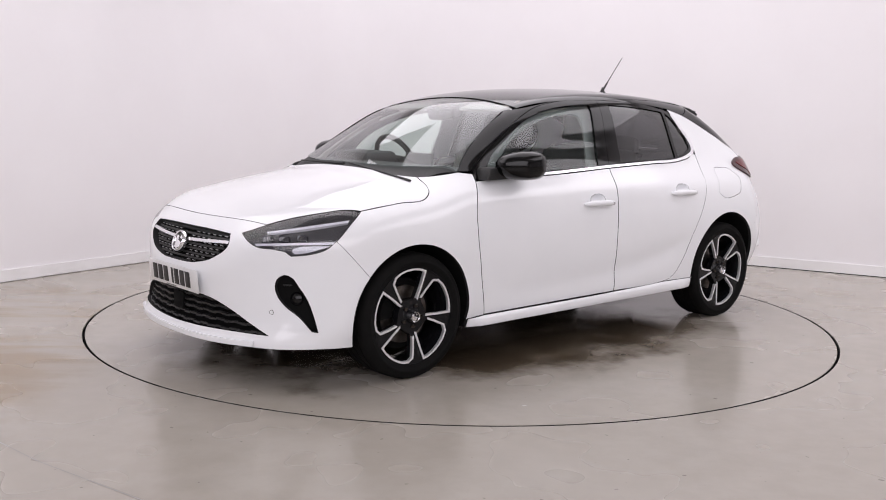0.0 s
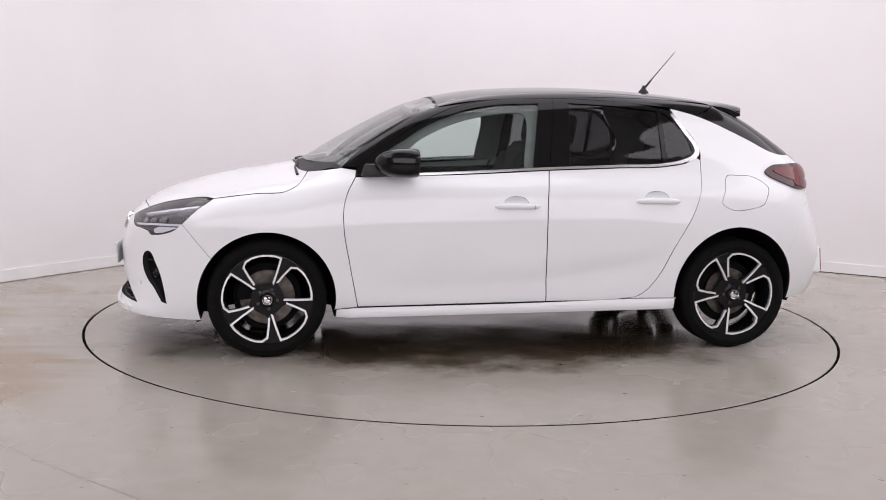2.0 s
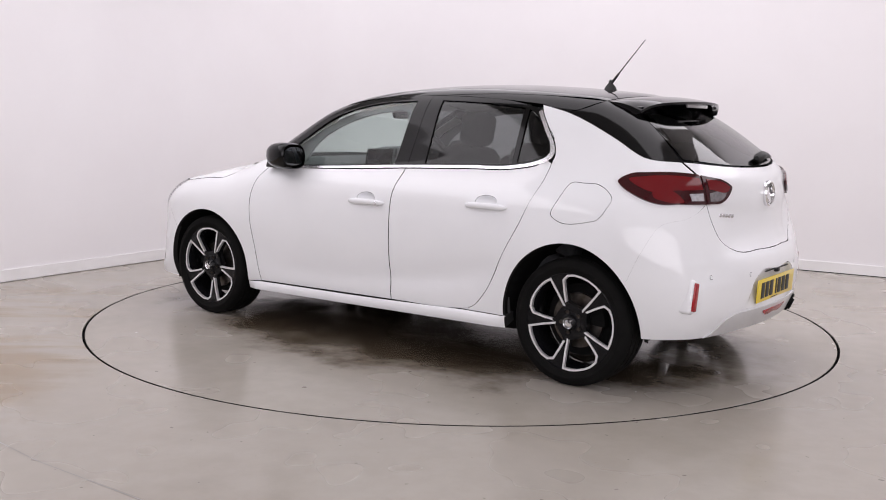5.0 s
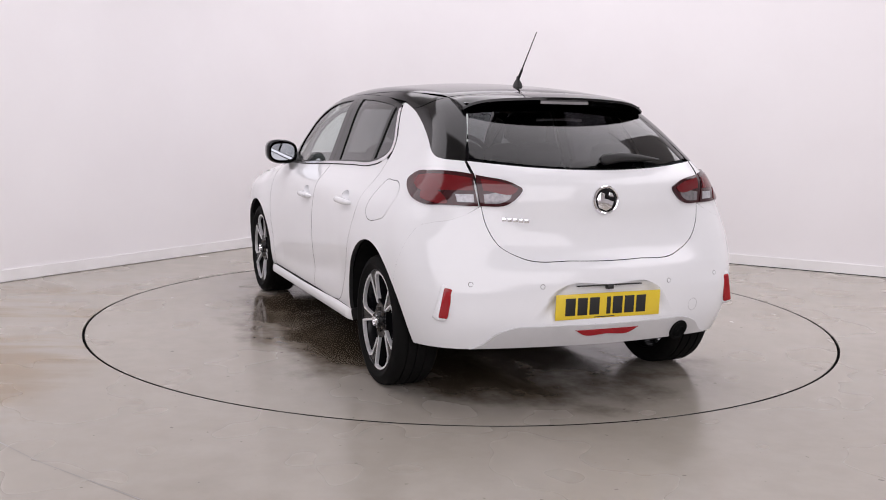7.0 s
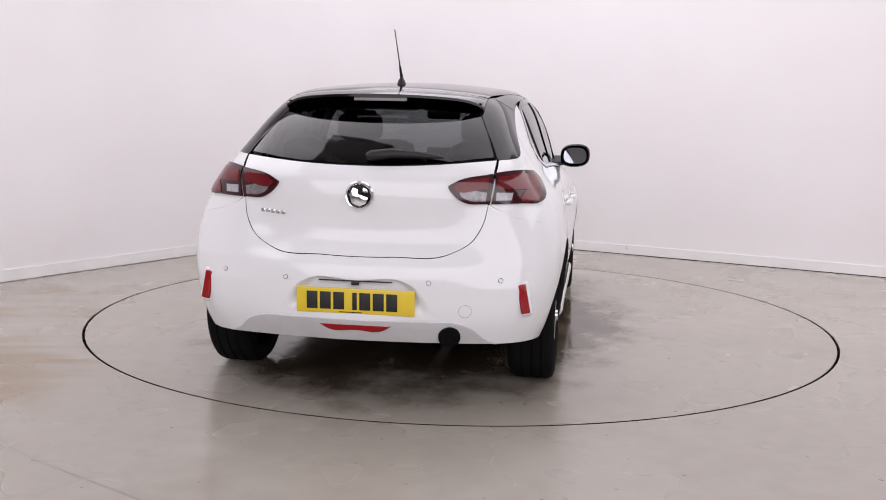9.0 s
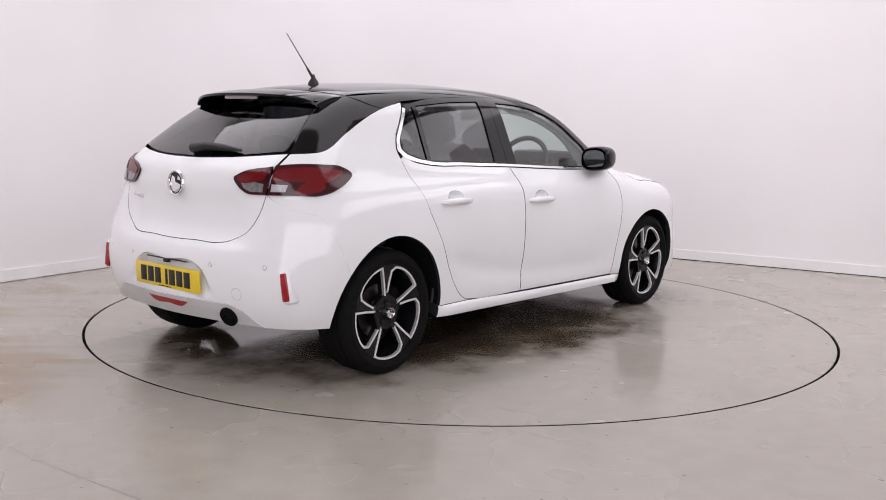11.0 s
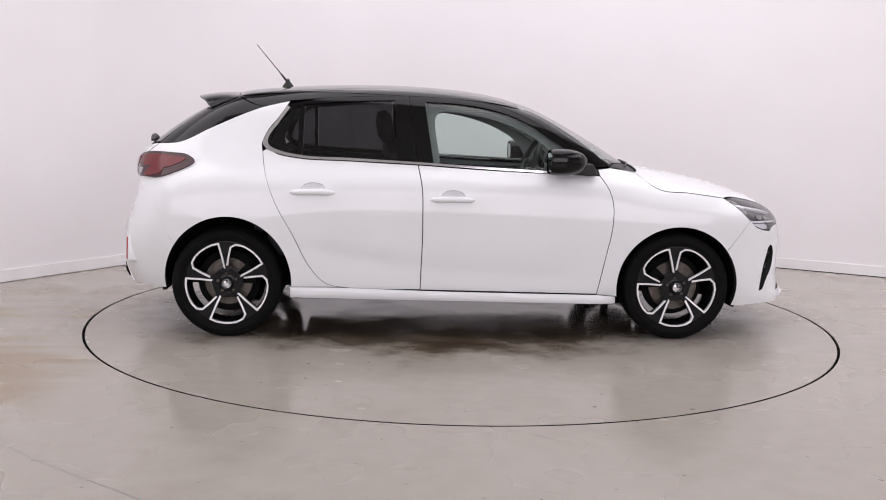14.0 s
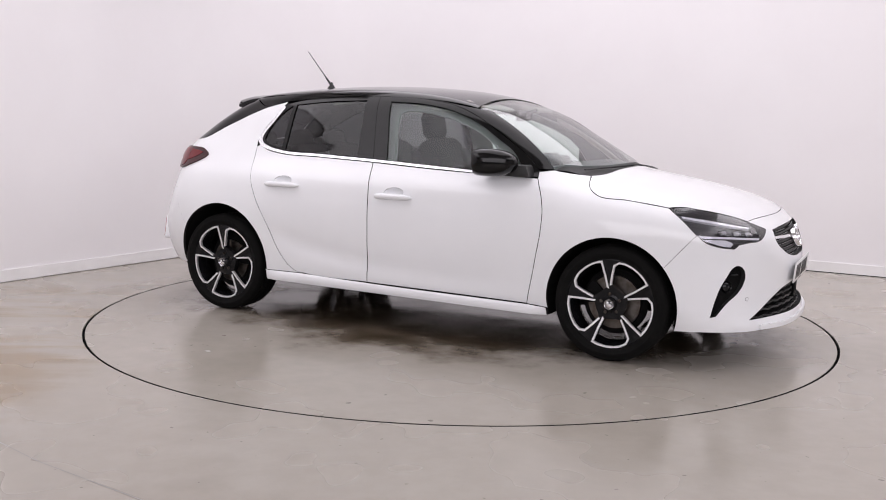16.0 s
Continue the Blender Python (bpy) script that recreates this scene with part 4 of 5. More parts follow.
def build_rear(car):
    seam = REAR_SEAM
    rbump = GATE[:-1] + [("r", 0.548, 0.882, "c")] + seam[-2:0:-1] + rear_arch(146, 186, 5) + [("r", 0.70, 0.276), ("r", 0.60, 0.278), ("r", 0.3, 0.285), ("r", 0.0, 0.285)]
    bump = panel("rear_bumper", "rc", rbump, PAINT, car, [hole("rc", RECESS, both=True)], both=True, gap=0.0001, step=0.022, rim=GAP_SHADE, label="white rear bumper")[0]

    def sunk(p):
        z, y = p[:, 2], np.abs(p[:, 1])
        lim = np.interp(z, [0.38, 0.392, 0.435, 0.525, 0.552], [0.37, 0.372, 0.33, 0.262, 0.215])
        e = np.clip((lim - y) / 0.05, 0, 1) * np.clip((z - 0.385) / 0.10, 0, 1)
        e = e * e * (3 - 2 * e)
        return np.stack([0.030 * e, 0 * e, 0 * e], 1)

    panel("plate_recess", "rc", RECESS, PAINT, bump, both=True, gap=-0.0012, step=0.014, relief=sunk, depth=0.004)
    top = place_on("r", 0.0, 0.545, -0.012)
    bar("recess_slot", top @ pose(0, 0.006, 0.004), (0.32, 0.012, 0.005), SATIN, bump)
    box("reversing_camera", top @ pose(0.0, 0.006, -0.004), (0.034, 0.022, 0.020), SATIN, bump, 0.005)
    plate = place_on("r", 0.0, 0.460, -0.008)
    number_plate("rear_plate", car, plate, YELLOW, "yellow rear plate with plain dark bars")
    diff = [("r", 0.0, 0.380), ("r", 0.30, 0.381), ("r", 0.43, 0.377), ("r", 0.50, 0.352), ("r", 0.552, 0.305), ("r", 0.60, 0.281, "c"), ("r", 0.3, 0.284), ("r", 0.0, 0.284)]
    d = panel("rear_valance", "rc", diff, SHADEDPAINT, car, both=True, off=0.008, depth=0.02, label="white lower valance, shade painted into its colour")[0]
    fogl = [("r", 0.160, 0.360, "c"), ("r", 0.0, 0.361), ("r", -0.160, 0.360, "c"), ("r", -0.125, 0.338), ("r", 0.0, 0.335), ("r", 0.125, 0.338)]
    panel("fog_light", "rc", fogl, REDLENS, d, off=0.012, depth=0.02, label="red rear fog light")
    m = place_on("r", -0.402, 0.318, -0.03)
    lathe("exhaust_cutout", [(0.0, 0.046), (0.048, 0.047), (0.050, 0.0)], LINER, car, m, 28)
    lathe("exhaust_pipe", [(0.026, -0.1), (0.026, 0.044), (0.030, 0.046), (0.031, 0.03), (0.031, -0.15)], LINER, car, m @ pose(0, 0.012, -0.006), 28, "dark exhaust pipe")
    for s in (1, -1):
        m = pose(on_skin("r", [(0.712, 0.482)])[0][0] + 0.012, 0.712 * s, 0.482, 0, 0, -3 * s) @ pose(0, 0, 0, 11 * s)
        pod = box("reflector_pod", m @ pose(0.018, 0.003 * s, 0), (0.070, 0.056, 0.156), PAINT, car, 0.016, 3, "white moulding round the reflector")
        box("reflector", m @ pose(-0.016, 0, 0), (0.016, 0.040, 0.128), REDLENS, pod, 0.006, 3, "upright red reflector")
    for y, z in ((0.615, 0.563), (0.315, 0.551)):
        sensor(car, "r", y, z)
        sensor(car, "r", -y, z)
    m = place_on("r", -0.47, 0.43)
    lathe("tow_cover", [(0.027, 0.0012), (0.0285, 0.0012)], SEAM, car, m, 28)
    # tailgate
    gate = GATE + [("r", 0.562, 0.98), ("r", 0.570, 1.070, "c"), ("r", 0.3, 1.047), ("r", 0.0, 1.038)]
    g = panel("tailgate", "r", gate, PAINT, car, both=True, gap=0.0030, rim=GAP_SHADE, label="white tailgate")[0]
    panel("rear_window", "r", [("r", 0.0, 1.042), ("r", 0.3, 1.051), ("r", 0.556, 1.078, "c"), ("r", 0.50, 1.2), ("r", 0.44, 1.30, "c"), ("r", 0.0, 1.335)], TAILTINT, g, both=True, depth=0.005, gap=0.002, label="dark tinted rear window")
    round_badge("rear_badge", car, place_on("r", 0.0, 0.910, 0.002), 0.063)
    for k in range(5):
        bar("badge_bar", place_on("r", 0.452 - 0.0245 * k, 0.828 - 0.002 * k, 0.002), (0.020, 0.003, 0.016), SATINCHROME, g, "small plain silver bar")
    w = place_on("r", -0.19, 1.073, 0.02)
    a, b2 = place_on("r", -0.03, 1.062, 0.022).translation, place_on("r", -0.34, 1.066, 0.014).translation
    tube("rear_wiper", [a + Vector((0, 0.02, 0)), a, a.lerp(b2, 0.3) + Vector((0, 0, 0.012)), a.lerp(b2, 0.65) + Vector((0, 0, 0.008)), b2], [0.010, 0.024, 0.022, 0.016, 0.006], SATIN, g, 12, "black rear wiper")
    # tail lamps
    outer = [("s", -1.451, 0.978), ("s", -1.502, 1.012), ("s", -1.58, 1.020), ("r", 0.60, 1.018), ("r", 0.5625, 1.012, "c"), ("r", 0.553, 0.880, "c"), ("r", 0.69, 0.882), ("s", -1.668, 0.880), ("s", -1.578, 0.905)]
    inner = [("r", 0.559, 1.011, "c"), ("r", 0.40, 0.974), ("r", 0.374, 0.957), ("r", 0.40, 0.915), ("r", 0.44, 0.888), ("r", 0.5495, 0.880, "c")]
    o = panel("tail_lamp", "rc", outer, REDDARK, car, mirror=True, off=0.010, depth=0.03, step=0.015, label="dark red tail lamp with a clear block")
    i = panel("inner_tail_lamp", "rc", inner, REDDARK, car, mirror=True, off=0.010, depth=0.03, step=0.015, label="red and smoked inner tail lamp")
    panel("red_block", "rc", [("s", -1.50, 0.985), ("s", -1.58, 1.002), ("r", 0.60, 1.000), ("r", 0.575, 0.996, "c"), ("r", 0.572, 0.945, "c"), ("r", 0.68, 0.940), ("s", -1.60, 0.935)], LAMPRED, o, mirror=True, off=0.013, depth=0.005, step=0.015)
    panel("red_block", "rc", [("r", 0.69, 0.938), ("r", 0.67, 0.895), ("s", -1.672, 0.893), ("s", -1.63, 0.91), ("s", -1.62, 0.930)], LAMPRED, o, mirror=True, off=0.013, depth=0.005, step=0.015)
    panel("clear_block", "rc", [("r", 0.645, 0.932, "c"), ("r", 0.574, 0.935, "c"), ("r", 0.571, 0.896, "c"), ("r", 0.640, 0.896, "c")], CLEARREFL, o, mirror=True, off=0.013, depth=0.005, step=0.015, label="clear reversing light")
    panel("red_block", "rc", [("r", 0.545, 0.996, "c"), ("r", 0.41, 0.966), ("r", 0.393, 0.955), ("r", 0.40, 0.945), ("r", 0.54, 0.945, "c")], LAMPRED, i, mirror=True, off=0.013, depth=0.005, step=0.015)
    panel("smoked_block", "rc", [("r", 0.540, 0.935, "c"), ("r", 0.42, 0.935), ("r", 0.425, 0.918), ("r", 0.455, 0.898), ("r", 0.535, 0.892, "c")], CLEARREFL2, i, mirror=True, off=0.012, depth=0.005, step=0.015)
    # roof, pillars, spoiler
    roof = panel("roof", "t", [("t", 0.345, 0.0), ("t", 0.352, 0.3), ("t", 0.372, 0.573, "c")] + ROOF_EDGE[1:] + [("t", -1.26, 0.25), ("t", -1.27, 0.0)], BLACK, car, both=True, gap=0.001, label="gloss black roof")[0]
    pillar = PILLAR_TOP + ROOF_EDGE + [("s", -1.10, 1.290), ("s", -0.945, 1.322, "c")] + FRAME_TOP_R[-2::-1] + FRAME_TOP[-2::-1]
    panel("roof_rail", "s", pillar, BLACK, car, mirror=True, gap=0.0012, label="gloss black roof rail and windscreen pillar")
    ctrim = [("s", -0.945, 1.322, "c"), ("s", -1.10, 1.290), ("t", -1.24, 0.475, "c"), ("r", 0.44, 1.30), ("r", 0.50, 1.2), ("r", 0.565, 1.078, "c")] + C_LOW[:0:-1]
    panel("rear_pillar_trim", "rc", ctrim, BLACK, car, mirror=True, gap=0.001, label="gloss black rear pillar")
    screen = [("t", 1.085, 0.0), ("t", 1.06, 0.3), ("t", 0.99, 0.52)] + PILLAR_TOP + [("t", 0.385, 0.575, "c"), ("t", 0.365, 0.3), ("t", 0.36, 0.0)]
    panel("windscreen", "t", screen, CLEAR, car, both=True, off=-0.004, depth=0.005, label="clear windscreen")
    nu, nv, verts, faces = 33, 9, [], []
    for layer in (0, 1):
        for i in range(nu):
            y = -0.475 + 0.95 * i / (nu - 1)
            k = abs(y) / 0.475
            x0, x1 = -1.272 + 0.028 * k ** 2, -1.535 + 0.115 * k ** 2.2
            z0 = on_skin("t", [(x0, y)])[0][2]
            z1 = 1.350 - 0.022 * k ** 2 - 0.03 * k ** 10
            for j in range(nv):
                t = j / (nv - 1)
                z = z0 + (z1 - z0) * t + 0.010 * math.sin(math.pi * t)
                th = 0.075 * (1 - t) ** 0.8 + 0.012
                verts.append((x0 + (x1 - x0) * t, y, z - (th if layer else 0)))
    n = nu * nv
    for i in range(nu - 1):
        for j in range(nv - 1):
            a = i * nv + j
            f = (a, a + 1, a + nv + 1, a + nv)
            faces += [f, tuple(v + n for v in f[::-1])]
    edge = [i * nv for i in range(nu)] + [(nu - 1) * nv + j for j in range(1, nv)] + [i * nv + nv - 1 for i in range(nu - 2, -1, -1)] + [j for j in range(nv - 2, 0, -1)]
    for k, a in enumerate(edge):
        b = edge[(k + 1) % len(edge)]
        faces.append((a, b, b + n, a + n))
    sp = smooth(raw("roof_spoiler", verts, faces, BLACK, car, "gloss black roof spoiler"), 40)
    for s in (1, -1):
        prism("spoiler_fin", [(-1.27, 1.325), (-1.425, 1.318), (-1.40, 1.292), (-1.36, 1.262), (-1.30, 1.250)], 0.03, BLACK, sp, Matrix.Translation((0, 0.435 if s > 0 else -0.465, 0)), bevel=0.006)
    bar("brake_light", pose(-1.50, 0, 1.327, 0, -14), (0.012, 0.25, 0.016), SMOKEGREY, sp, "high brake light")
    ant = lathe("aerial", [(0.0, 0.05), (0.006, 0.045), (0.008, 0.03), (0.020, 0.010), (0.026, -0.01), (0.026, -0.02)], SATIN, car, pose(-1.006, 0, 1.415) @ pose(0, 0, 0, 90, 0, 0) @ Matrix.Diagonal((1.5, 1, 0.9, 1)), 20, "black roof aerial")
    tube("aerial_rod", [(-1.008, 0, 1.44), (-1.05, 0, 1.492), (-1.056, 0, 1.5), (-1.197, 0, 1.668)], [0.0075, 0.006, 0.0032, 0.0022], SATIN, ant, 8)


def build_wheels(car):
    base = [(0.080, 66), (0.150, 68.5), (0.229, 70.5), (0.2315, 80), (0.2325, 90), (0.2325, 100), (0.2315, 110), (0.226, 119.5), (0.205, 127), (0.150, 130), (0.096, 134), (0.078, 120), (0.074, 100), (0.075, 82)]
    spots_ = ((1.278, 1, 0.0), (1.278, -1, 32.0), (-1.273, 1, -24.0), (-1.273, -1, 30.0))
    for x, s, phase in spots_:
        w = new("wheel")
        w.parent = car
        tagged(w, "black alloy wheel with bright cut edges")
        w.matrix_basis = pose(x, (0.845 if x > 0 else 0.832) * s, 0.305, 0, 0, 0 if s > 0 else 180)
        prof = [(0.228, -0.195), (0.245, -0.203), (0.285, -0.205), (0.300, -0.192)]
        prof += [(0.305, -0.175), (0.3055, -0.145), (0.299, -0.144), (0.299, -0.138), (0.3055, -0.137), (0.306, -0.100), (0.299, -0.099), (0.299, -0.093), (0.306, -0.092), (0.3055, -0.055), (0.299, -0.054), (0.299, -0.048), (0.3055, -0.047)]
        prof += [(0.304, -0.022), (0.298, -0.006), (0.286, 0.003), (0.270, 0.006), (0.268, 0.008), (0.262, 0.008), (0.260, 0.006), (0.246, 0.002), (0.238, -0.006), (0.230, -0.010)]
        lathe("tyre", prof, RUBBER, w, steps=72, close=True, label="black road tyre")
        rim = lathe("rim", [(0.236, -0.006), (0.2385, -0.010), (0.2385, -0.198), (0.231, -0.198), (0.222, -0.17), (0.205, -0.10), (0.218, -0.04), (0.229, -0.012), (0.232, -0.005), (0.236, -0.006)], RIMBLACK, w, steps=72)
        # face with five windows, seen from outside
        windows = []
        for k in range(5):
            pts = np.array([(-r * math.cos(radians(a + phase + 72 * k)), r * math.sin(radians(a + phase + 72 * k))) for r, a in base])
            windows.append(pts)
        disc = np.array([(0.2335 * math.cos(2 * math.pi * i / 72), 0.2335 * math.sin(2 * math.pi * i / 72)) for i in range(72)])
        pts, edges = [], []
        inner = [inset(wd, 0.0085) for wd in windows]
        for loop in [disc] + inner:
            k0 = len(pts)
            pts += [tuple(v) for v in loop]
            edges += [(k0 + i, k0 + (i + 1) % len(loop)) for i in range(len(loop))]
        vs, _, tris, _, _, _ = delaunay_2d_cdt([Vector(v) for v in pts], edges, [], 0, 1e-7)
        uv = np.array([tuple(v) for v in vs])
        tr = np.array([t[:] for t in tris])
        cen = uv[tr].mean(1)
        ok = inside(disc, cen)
        for loop in inner:
            ok &= ~inside(loop, cen)
        tr = tr[ok]

        def dish(r):
            return -0.010 - 0.022 * max(0.0, 1 - r / 0.232) ** 1.2

        bm = bmesh.new()
        bv = [bm.verts.new((q[0], dish(math.hypot(*q)), q[1])) for q in uv]
        for t in tr:
            try:
                bm.faces.new([bv[i] for i in t])
            except ValueError:
                pass
        g = bmesh.ops.extrude_face_region(bm, geom=bm.faces[:])
        bmesh.ops.translate(bm, vec=(0, -0.04, 0), verts=[v for v in g["geom"] if isinstance(v, bmesh.types.BMVert)])
        bmesh.ops.recalc_face_normals(bm, faces=bm.faces[:])
        smooth(part("spokes", bm, RIMBLACK, w), 30)
        for k in range(5):
            verts, faces = [], []
            a, b = windows[k][:11], inset(windows[k], 0.0095)[:11]
            a = inset(windows[k], -0.0005)[:11]
            for p, q in zip(a, b):
                for v, lift in ((p, 0.004), (q, 0.004), (q, -0.012), (p, -0.004)):
                    verts.append((v[0], dish(math.hypot(*v)) + lift, v[1]))
            for j in range(10):
                for e in range(4):
                    f = (e + 1) % 4
                    faces.append((j * 4 + e, (j + 1) * 4 + e, (j + 1) * 4 + f, j * 4 + f))
            raw("cut_edge", verts, faces, ALLOY, w, "bright cut alloy edge")
        lathe("hub", [(0.0, -0.004), (0.026, -0.004), (0.030, -0.007), (0.036, -0.02), (0.06, -0.026), (0.078, -0.034), (0.08, -0.06)], RIMBLACK, w, steps=40)
        round_badge("cap", w, pose(0, -0.004, 0), 0.027, True)
        for k in range(5):
            a = radians(100 + phase + 36 + 72 * k)
            lathe("bolt", [(0.0, -0.028), (0.007, -0.028), (0.009, -0.022), (0.0095, -0.04)], STEEL, w, pose(-0.052 * math.cos(a), 0.008, 0.052 * math.sin(a)), 12)
        lathe("brake_disc", [(0.05, -0.085), (0.132 if x < 0 else 0.141, -0.085), (0.132 if x < 0 else 0.141, -0.105), (0.05, -0.105)], STEEL, w, steps=48, close=True)
        lathe("backing_plate", [(0.03, -0.112), (0.172, -0.112), (0.176, -0.118), (0.172, -0.124), (0.03, -0.124)], LINER, w, steps=48, close=True)
        c0 = 20 if x > 0 else 160
        prism("caliper", [((0.085 + 0.07 * q) * math.cos(radians(c0 + d)), (0.085 + 0.07 * q) * math.sin(radians(c0 + d))) for q, d in [(0, -25), (0, 0), (0, 25), (1, 25), (1, 12), (1, 0), (1, -12), (1, -25)]], 0.07, LINER, w, pose(0, -0.135, 0), bevel=0.004)


def build_inside(car):
    # dark lining behind the panels, arches and underfloor
    for nm, spec in (("door_lining", [("s", 0.90, 0.25, "c"), ("s", 0.90, 0.95, "c"), ("s", 0.2, 0.945), ("s", -0.6, 0.98), ("s", -1.05, 1.02, "c"), ("s", -1.05, 0.75), ("s", -0.93, 0.55), ("s", -0.92, 0.24, "c")]),):
        panel(nm, "s", spec, TRIM, car, mirror=True, off=-0.05, depth=0.01, step=0.06)
    for x, rx, rz, y0, a0, a1 in ((1.279, 0.356, 0.355, 0.5, -19, 196), (-1.266, 0.358, 0.379, 0.5, -8, 188)):
        for s in (1, -1):
            verts, faces, n = [], [], 26
            for i in range(n):
                a = radians(a0 + (a1 - a0) * i / (n - 1))
                cx, cz = x + rx * math.cos(a), 0.305 + rz * math.sin(a)
                lim = min(0.842, float(on_skin("s", [(cx, max(cz, 0.15))])[0][1]) - 0.014)
                verts += [(cx, y0 * s, cz), (cx, lim * s, cz), (x + (rx + 0.02) * math.cos(a), lim * s, 0.305 + (rz + 0.02) * math.sin(a))]
            for i in range(n - 1):
                faces += [(i * 3, i * 3 + 1, i * 3 + 4, i * 3 + 3), (i * 3 + 1, i * 3 + 2, i * 3 + 5, i * 3 + 4)]
            c = len(verts)
            verts.append((x, y0 * s, 0.25))
            faces += [(i * 3, i * 3 + 3, c) for i in range(n - 1)]
            raw("arch_liner", verts, faces, LINER, car)
    box("underfloor", pose(0, 0, 0.235), (1.84, 1.46, 0.07), LINER, car, 0.02)
    box("engine_bay", pose(1.42, 0, 0.46), (0.95, 0.96, 0.50), LINER, car, 0.05)
    box("front_tray", pose(1.76, 0, 0.225), (0.40, 1.24, 0.05), LINER, car, 0.02)
    box("boot_floor", pose(-1.36, 0, 0.50), (0.88, 0.96, 0.42), LINER, car, 0.05)
    box("rear_tray", pose(-1.72, 0, 0.36), (0.22, 1.2, 0.12), LINER, car, 0.03)
    box("axle_beam", pose(-1.06, 0, 0.245), (0.14, 1.10, 0.12), LINER, car, 0.03)
    tube("rear_axle", [(-1.269, -0.66, 0.30), (-1.269, 0.66, 0.30)], 0.035, LINER, car)
    tube("exhaust_line", [(0.6, -0.1, 0.2), (-0.9, -0.12, 0.2), (-1.5, -0.38, 0.26), (-1.86, -0.40, 0.31)], 0.03, STEEL, car)
    # cabin
    dash = bmesh.new()
    prof = [(1.02, 0.93), (0.86, 0.985), (0.74, 0.99), (0.62, 0.955), (0.58, 0.90), (0.62, 0.82), (0.70, 0.62), (1.02, 0.60)]
    f = dash.faces.new([dash.verts.new((x, -0.66, z)) for x, z in prof])
    g = bmesh.ops.extrude_face_region(dash, geom=[f])
    bmesh.ops.translate(dash, vec=(0, 1.32, 0), verts=[v for v in g["geom"] if isinstance(v, bmesh.types.BMVert)])
    bmesh.ops.recalc_face_normals(dash, faces=dash.faces[:])
    bmesh.ops.bevel(dash, geom=dash.edges[:], offset=0.02, segments=3, affect="EDGES", profile=0.5)
    d = smooth(part("dashboard", dash, TRIM, car, "dark grey dashboard"), 40)
    box("screen", pose(0.60, 0.02, 0.985, 0, -12), (0.02, 0.24, 0.11), BLACK, d, 0.006)
    box("binnacle", pose(0.70, -0.36, 1.005), (0.22, 0.34, 0.07), TRIM, d, 0.025)
    wheel_pts = [Vector((0.0, 0.182 * math.cos(2 * math.pi * i / 40), 0.182 * math.sin(2 * math.pi * i / 40))) for i in range(41)]
    m = pose(0.46, -0.36, 0.955, 0, 24)
    sw = tube("steering_wheel", [m @ v for v in wheel_pts], 0.016, SATIN, car, 10, "black steering wheel")
    box("wheel_boss", m, (0.05, 0.14, 0.11), SATIN, sw, 0.02)
    for a in (0, 180, 270):
        q = m @ pose(0, 0, 0, a)
        box("wheel_spoke", q @ pose(0, 0.11, 0), (0.022, 0.15, 0.036), SATIN, sw, 0.008)
    tube("column", [m @ Vector((0.03, 0, 0)), m @ Vector((0.22, 0, -0.02))], 0.04, TRIM, sw)
    for s in (1, -1):
        seat(car, 0.02, 0.36 * s, True)
    for y in (-0.42, 0.0, 0.42):
        seat(car, -0.84, y, False)
    lining = [("t", 0.30, 0.0), ("t", 0.31, 0.3), ("t", 0.33, 0.53), ("t", -0.4, 0.54), ("t", -1.0, 0.47), ("t", -1.28, 0.40, "c"), ("t", -1.30, 0.0)]
    panel("headlining", "t", lining, HEADLINING, car, both=True, off=-0.035, depth=0.01, step=0.06, label="pale grey headlining")
    inner_frame = [("s", 0.80, 0.96, "c"), ("s", -0.24, 0.99, "c"), ("s", -0.28, 1.355, "c")] + FRAME_TOP[-2:0:-1]
    fh = [("s", 0.62, 0.965, "c"), ("s", 0.52, 1.10), ("s", 0.38, 1.19), ("s", 0.20, 1.262), ("s", 0.05, 1.292), ("s", -0.08, 1.295), ("s", -0.085, 1.0, "c")]
    panel("inner_door_frame", "s", inner_frame, TRIMGREY, car, [hole("s", fh)], mirror=True, off=-0.045, depth=0.01, step=0.05)
    apil = [("s", 0.88, 0.985, "c"), ("s", 0.80, 1.062), ("s", 0.70, 1.138), ("s", 0.555, 1.228), ("s", 0.44, 1.285, "c"), ("s", 0.42, 1.250), ("s", 0.575, 1.160), ("s", 0.79, 1.0, "c")]
    panel("pillar_trim", "s", apil, HEADLINING, car, mirror=True, off=-0.035, depth=0.01, step=0.05)
    box("interior_mirror", pose(0.42, 0.0, 1.262, 0, 10), (0.03, 0.22, 0.065), SATIN, car, 0.02, 3, "black interior mirror")
    tube("mirror_stem", [(0.43, 0, 1.27), (0.50, 0, 1.30)], 0.012, SATIN, car)
    for s in (1, -1):
        box("sun_visor", pose(0.34, 0.33 * s, 1.315, 0, 18), (0.16, 0.36, 0.018), HEADLINING, car, 0.008)
    box("parcel_shelf", pose(-1.42, 0, 0.995), (0.46, 1.12, 0.02), TRIM, car, 0.008)
    for s in (1, -1):
        tube("grab_handle", [(0.05 - 0.03 * i, 0.565 * s, 1.30 - (0.02 if 0 < i < 6 else 0)) for i in range(7)], 0.008, HEADLINING, car)


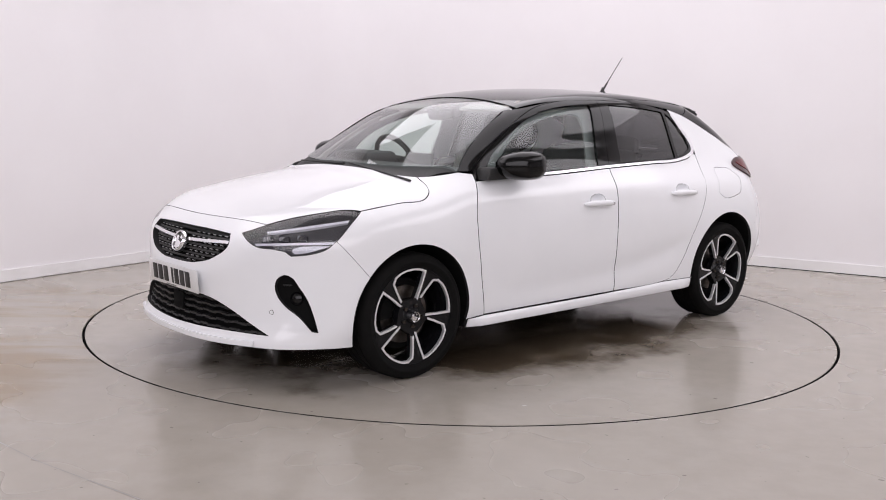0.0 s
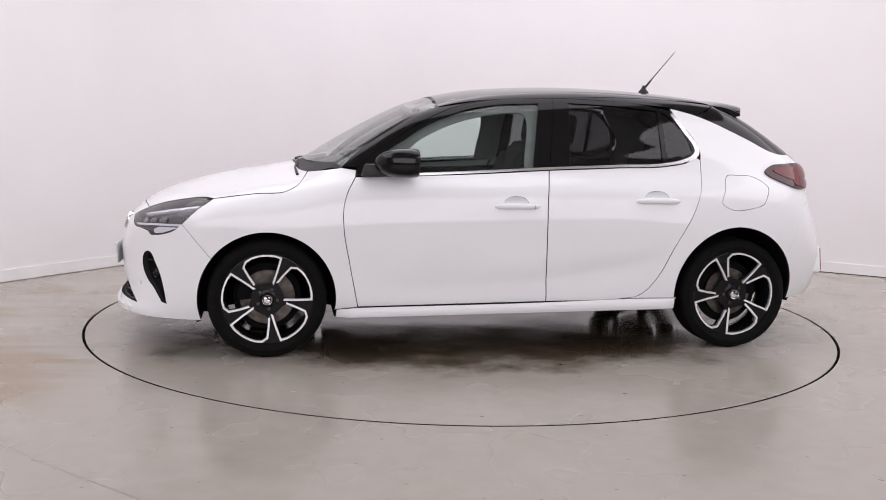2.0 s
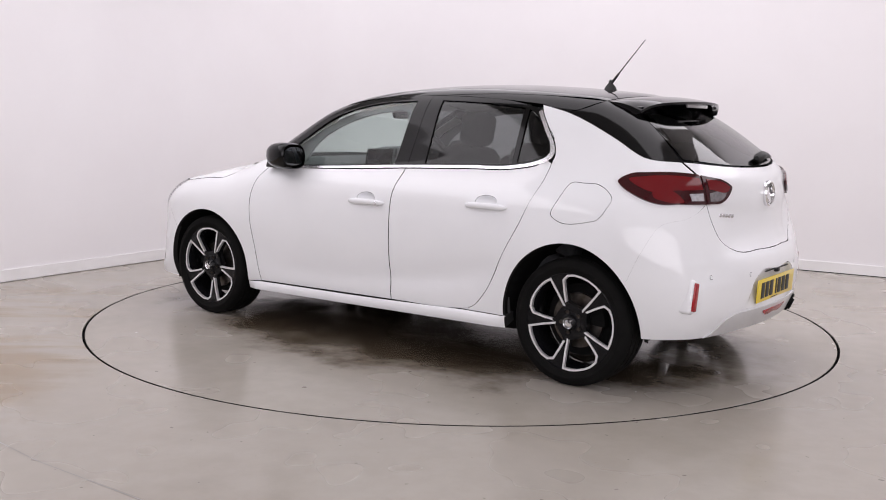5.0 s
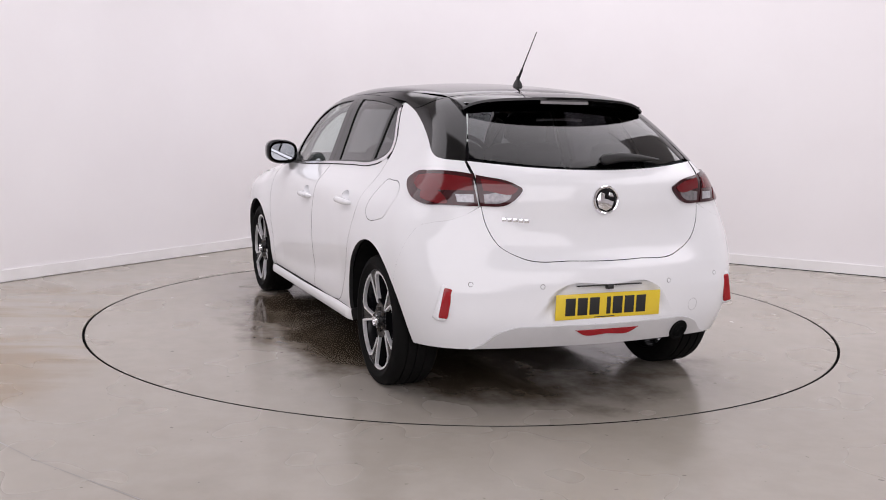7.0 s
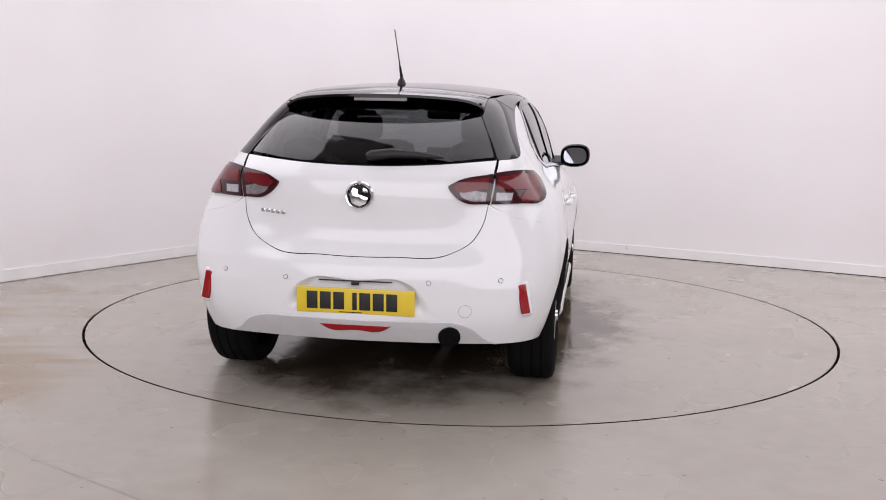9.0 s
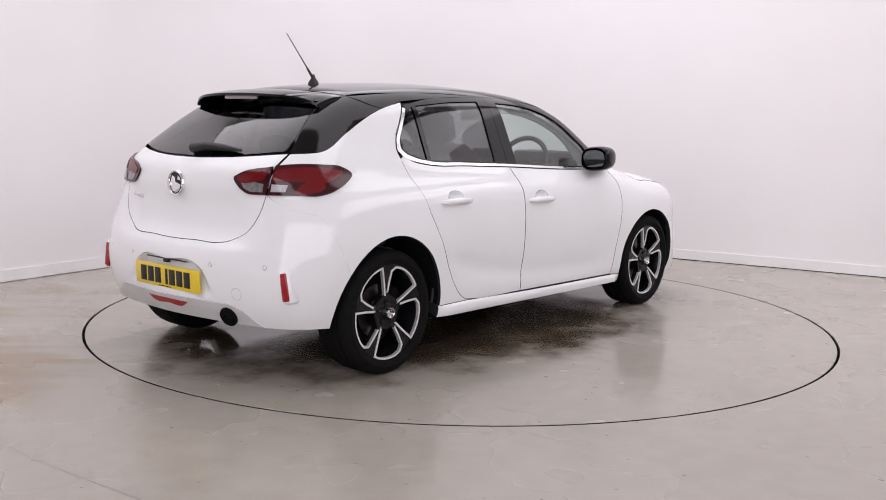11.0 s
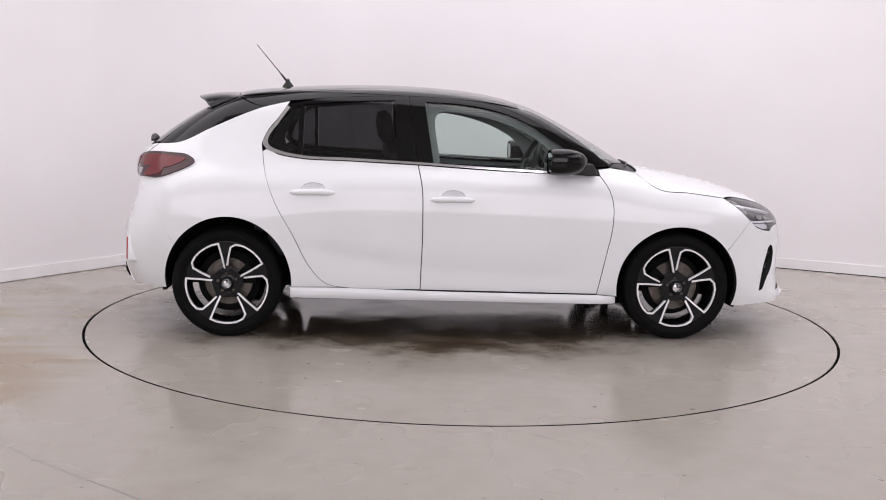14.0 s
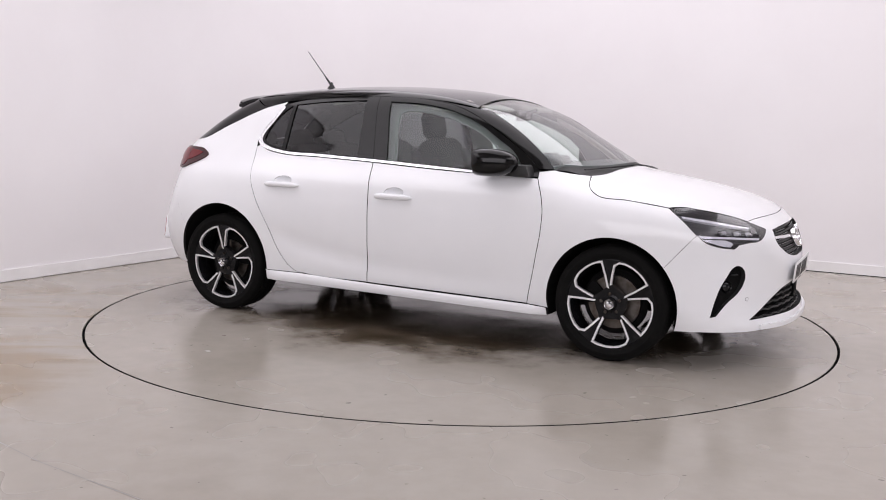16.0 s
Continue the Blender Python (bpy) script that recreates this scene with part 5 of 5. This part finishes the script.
def cushion(name, m, size, mat, parent, puff=0.3):
    bm = bmesh.new()
    bmesh.ops.create_cube(bm, size=1)
    bmesh.ops.subdivide_edges(bm, edges=bm.edges[:], cuts=5, use_grid_fill=True)
    for v in bm.verts:
        c = v.co * 2
        k = 1 - puff * 0.35 * (max(abs(c.x), abs(c.y), abs(c.z)) ** 2) * (sorted((abs(c.x), abs(c.y), abs(c.z)))[1] ** 3)
        v.co *= k
    bmesh.ops.scale(bm, vec=size, verts=bm.verts)
    bm.transform(m)
    return smooth(part(name, bm, mat, parent), 80)


def seat(car, x, y, front):
    w = 0.50 if front else 0.41
    if front:
        st = cushion("front_seat", pose(x, y, 0.50, 0, -6), (0.52, w, 0.18), CLOTH, car)
        back = pose(x - 0.30, y, 0.80, 0, -16)
        cushion("backrest", back, (0.15, w, 0.62), CLOTH, st, 0.5)
        for s in (1, -1):
            cushion("bolster", back @ pose(0.055, 0.20 * s, -0.03), (0.12, 0.09, 0.50), CLOTH, st, 0.6)
        cushion("headrest", pose(x - 0.42, y, 1.185, 0, -10), (0.10, 0.26, 0.19), CLOTH, st, 0.8)
    else:
        st = cushion("rear_seat", pose(x, y, 0.52, 0, -6), (0.48, w, 0.16), CLOTH, car)
        cushion("backrest", pose(x - 0.31, y, 0.80, 0, -18), (0.14, w, 0.50), CLOTH, st, 0.4)
        cushion("headrest", pose(x - 0.42, y, 1.07, 0, -10), (0.09, 0.24, 0.13), CLOTH, st, 0.8)
    for s in (1, -1):
        tube("headrest_post", [(x - (0.40 if front else 0.41), y + 0.05 * s, 1.0), (x - 0.42, y + 0.05 * s, 1.14 if front else 1.04)], 0.006, STEEL, st, 8)


def build_car():
    car = new("car")
    tagged(car, "white five-door hatchback with gloss black roof parked on the turntable", "car")
    build_front(car)
    build_sides(car)
    build_rear(car)
    build_wheels(car)
    build_inside(car)
    return car


car = build_car()


def motions():
    steps = [i * 0.1 for i in range(161)]
    walk(table, [(t, pose(0, 0, 0, 0, 0, SPIN0 + SPIN * t)) for t in steps])
    walk(car, [(t, pose(0, 0, 0, 0, 0, SPIN0 + SPIN * t) @ pose(*CAR_OFF, 0)) for t in steps])


motions()
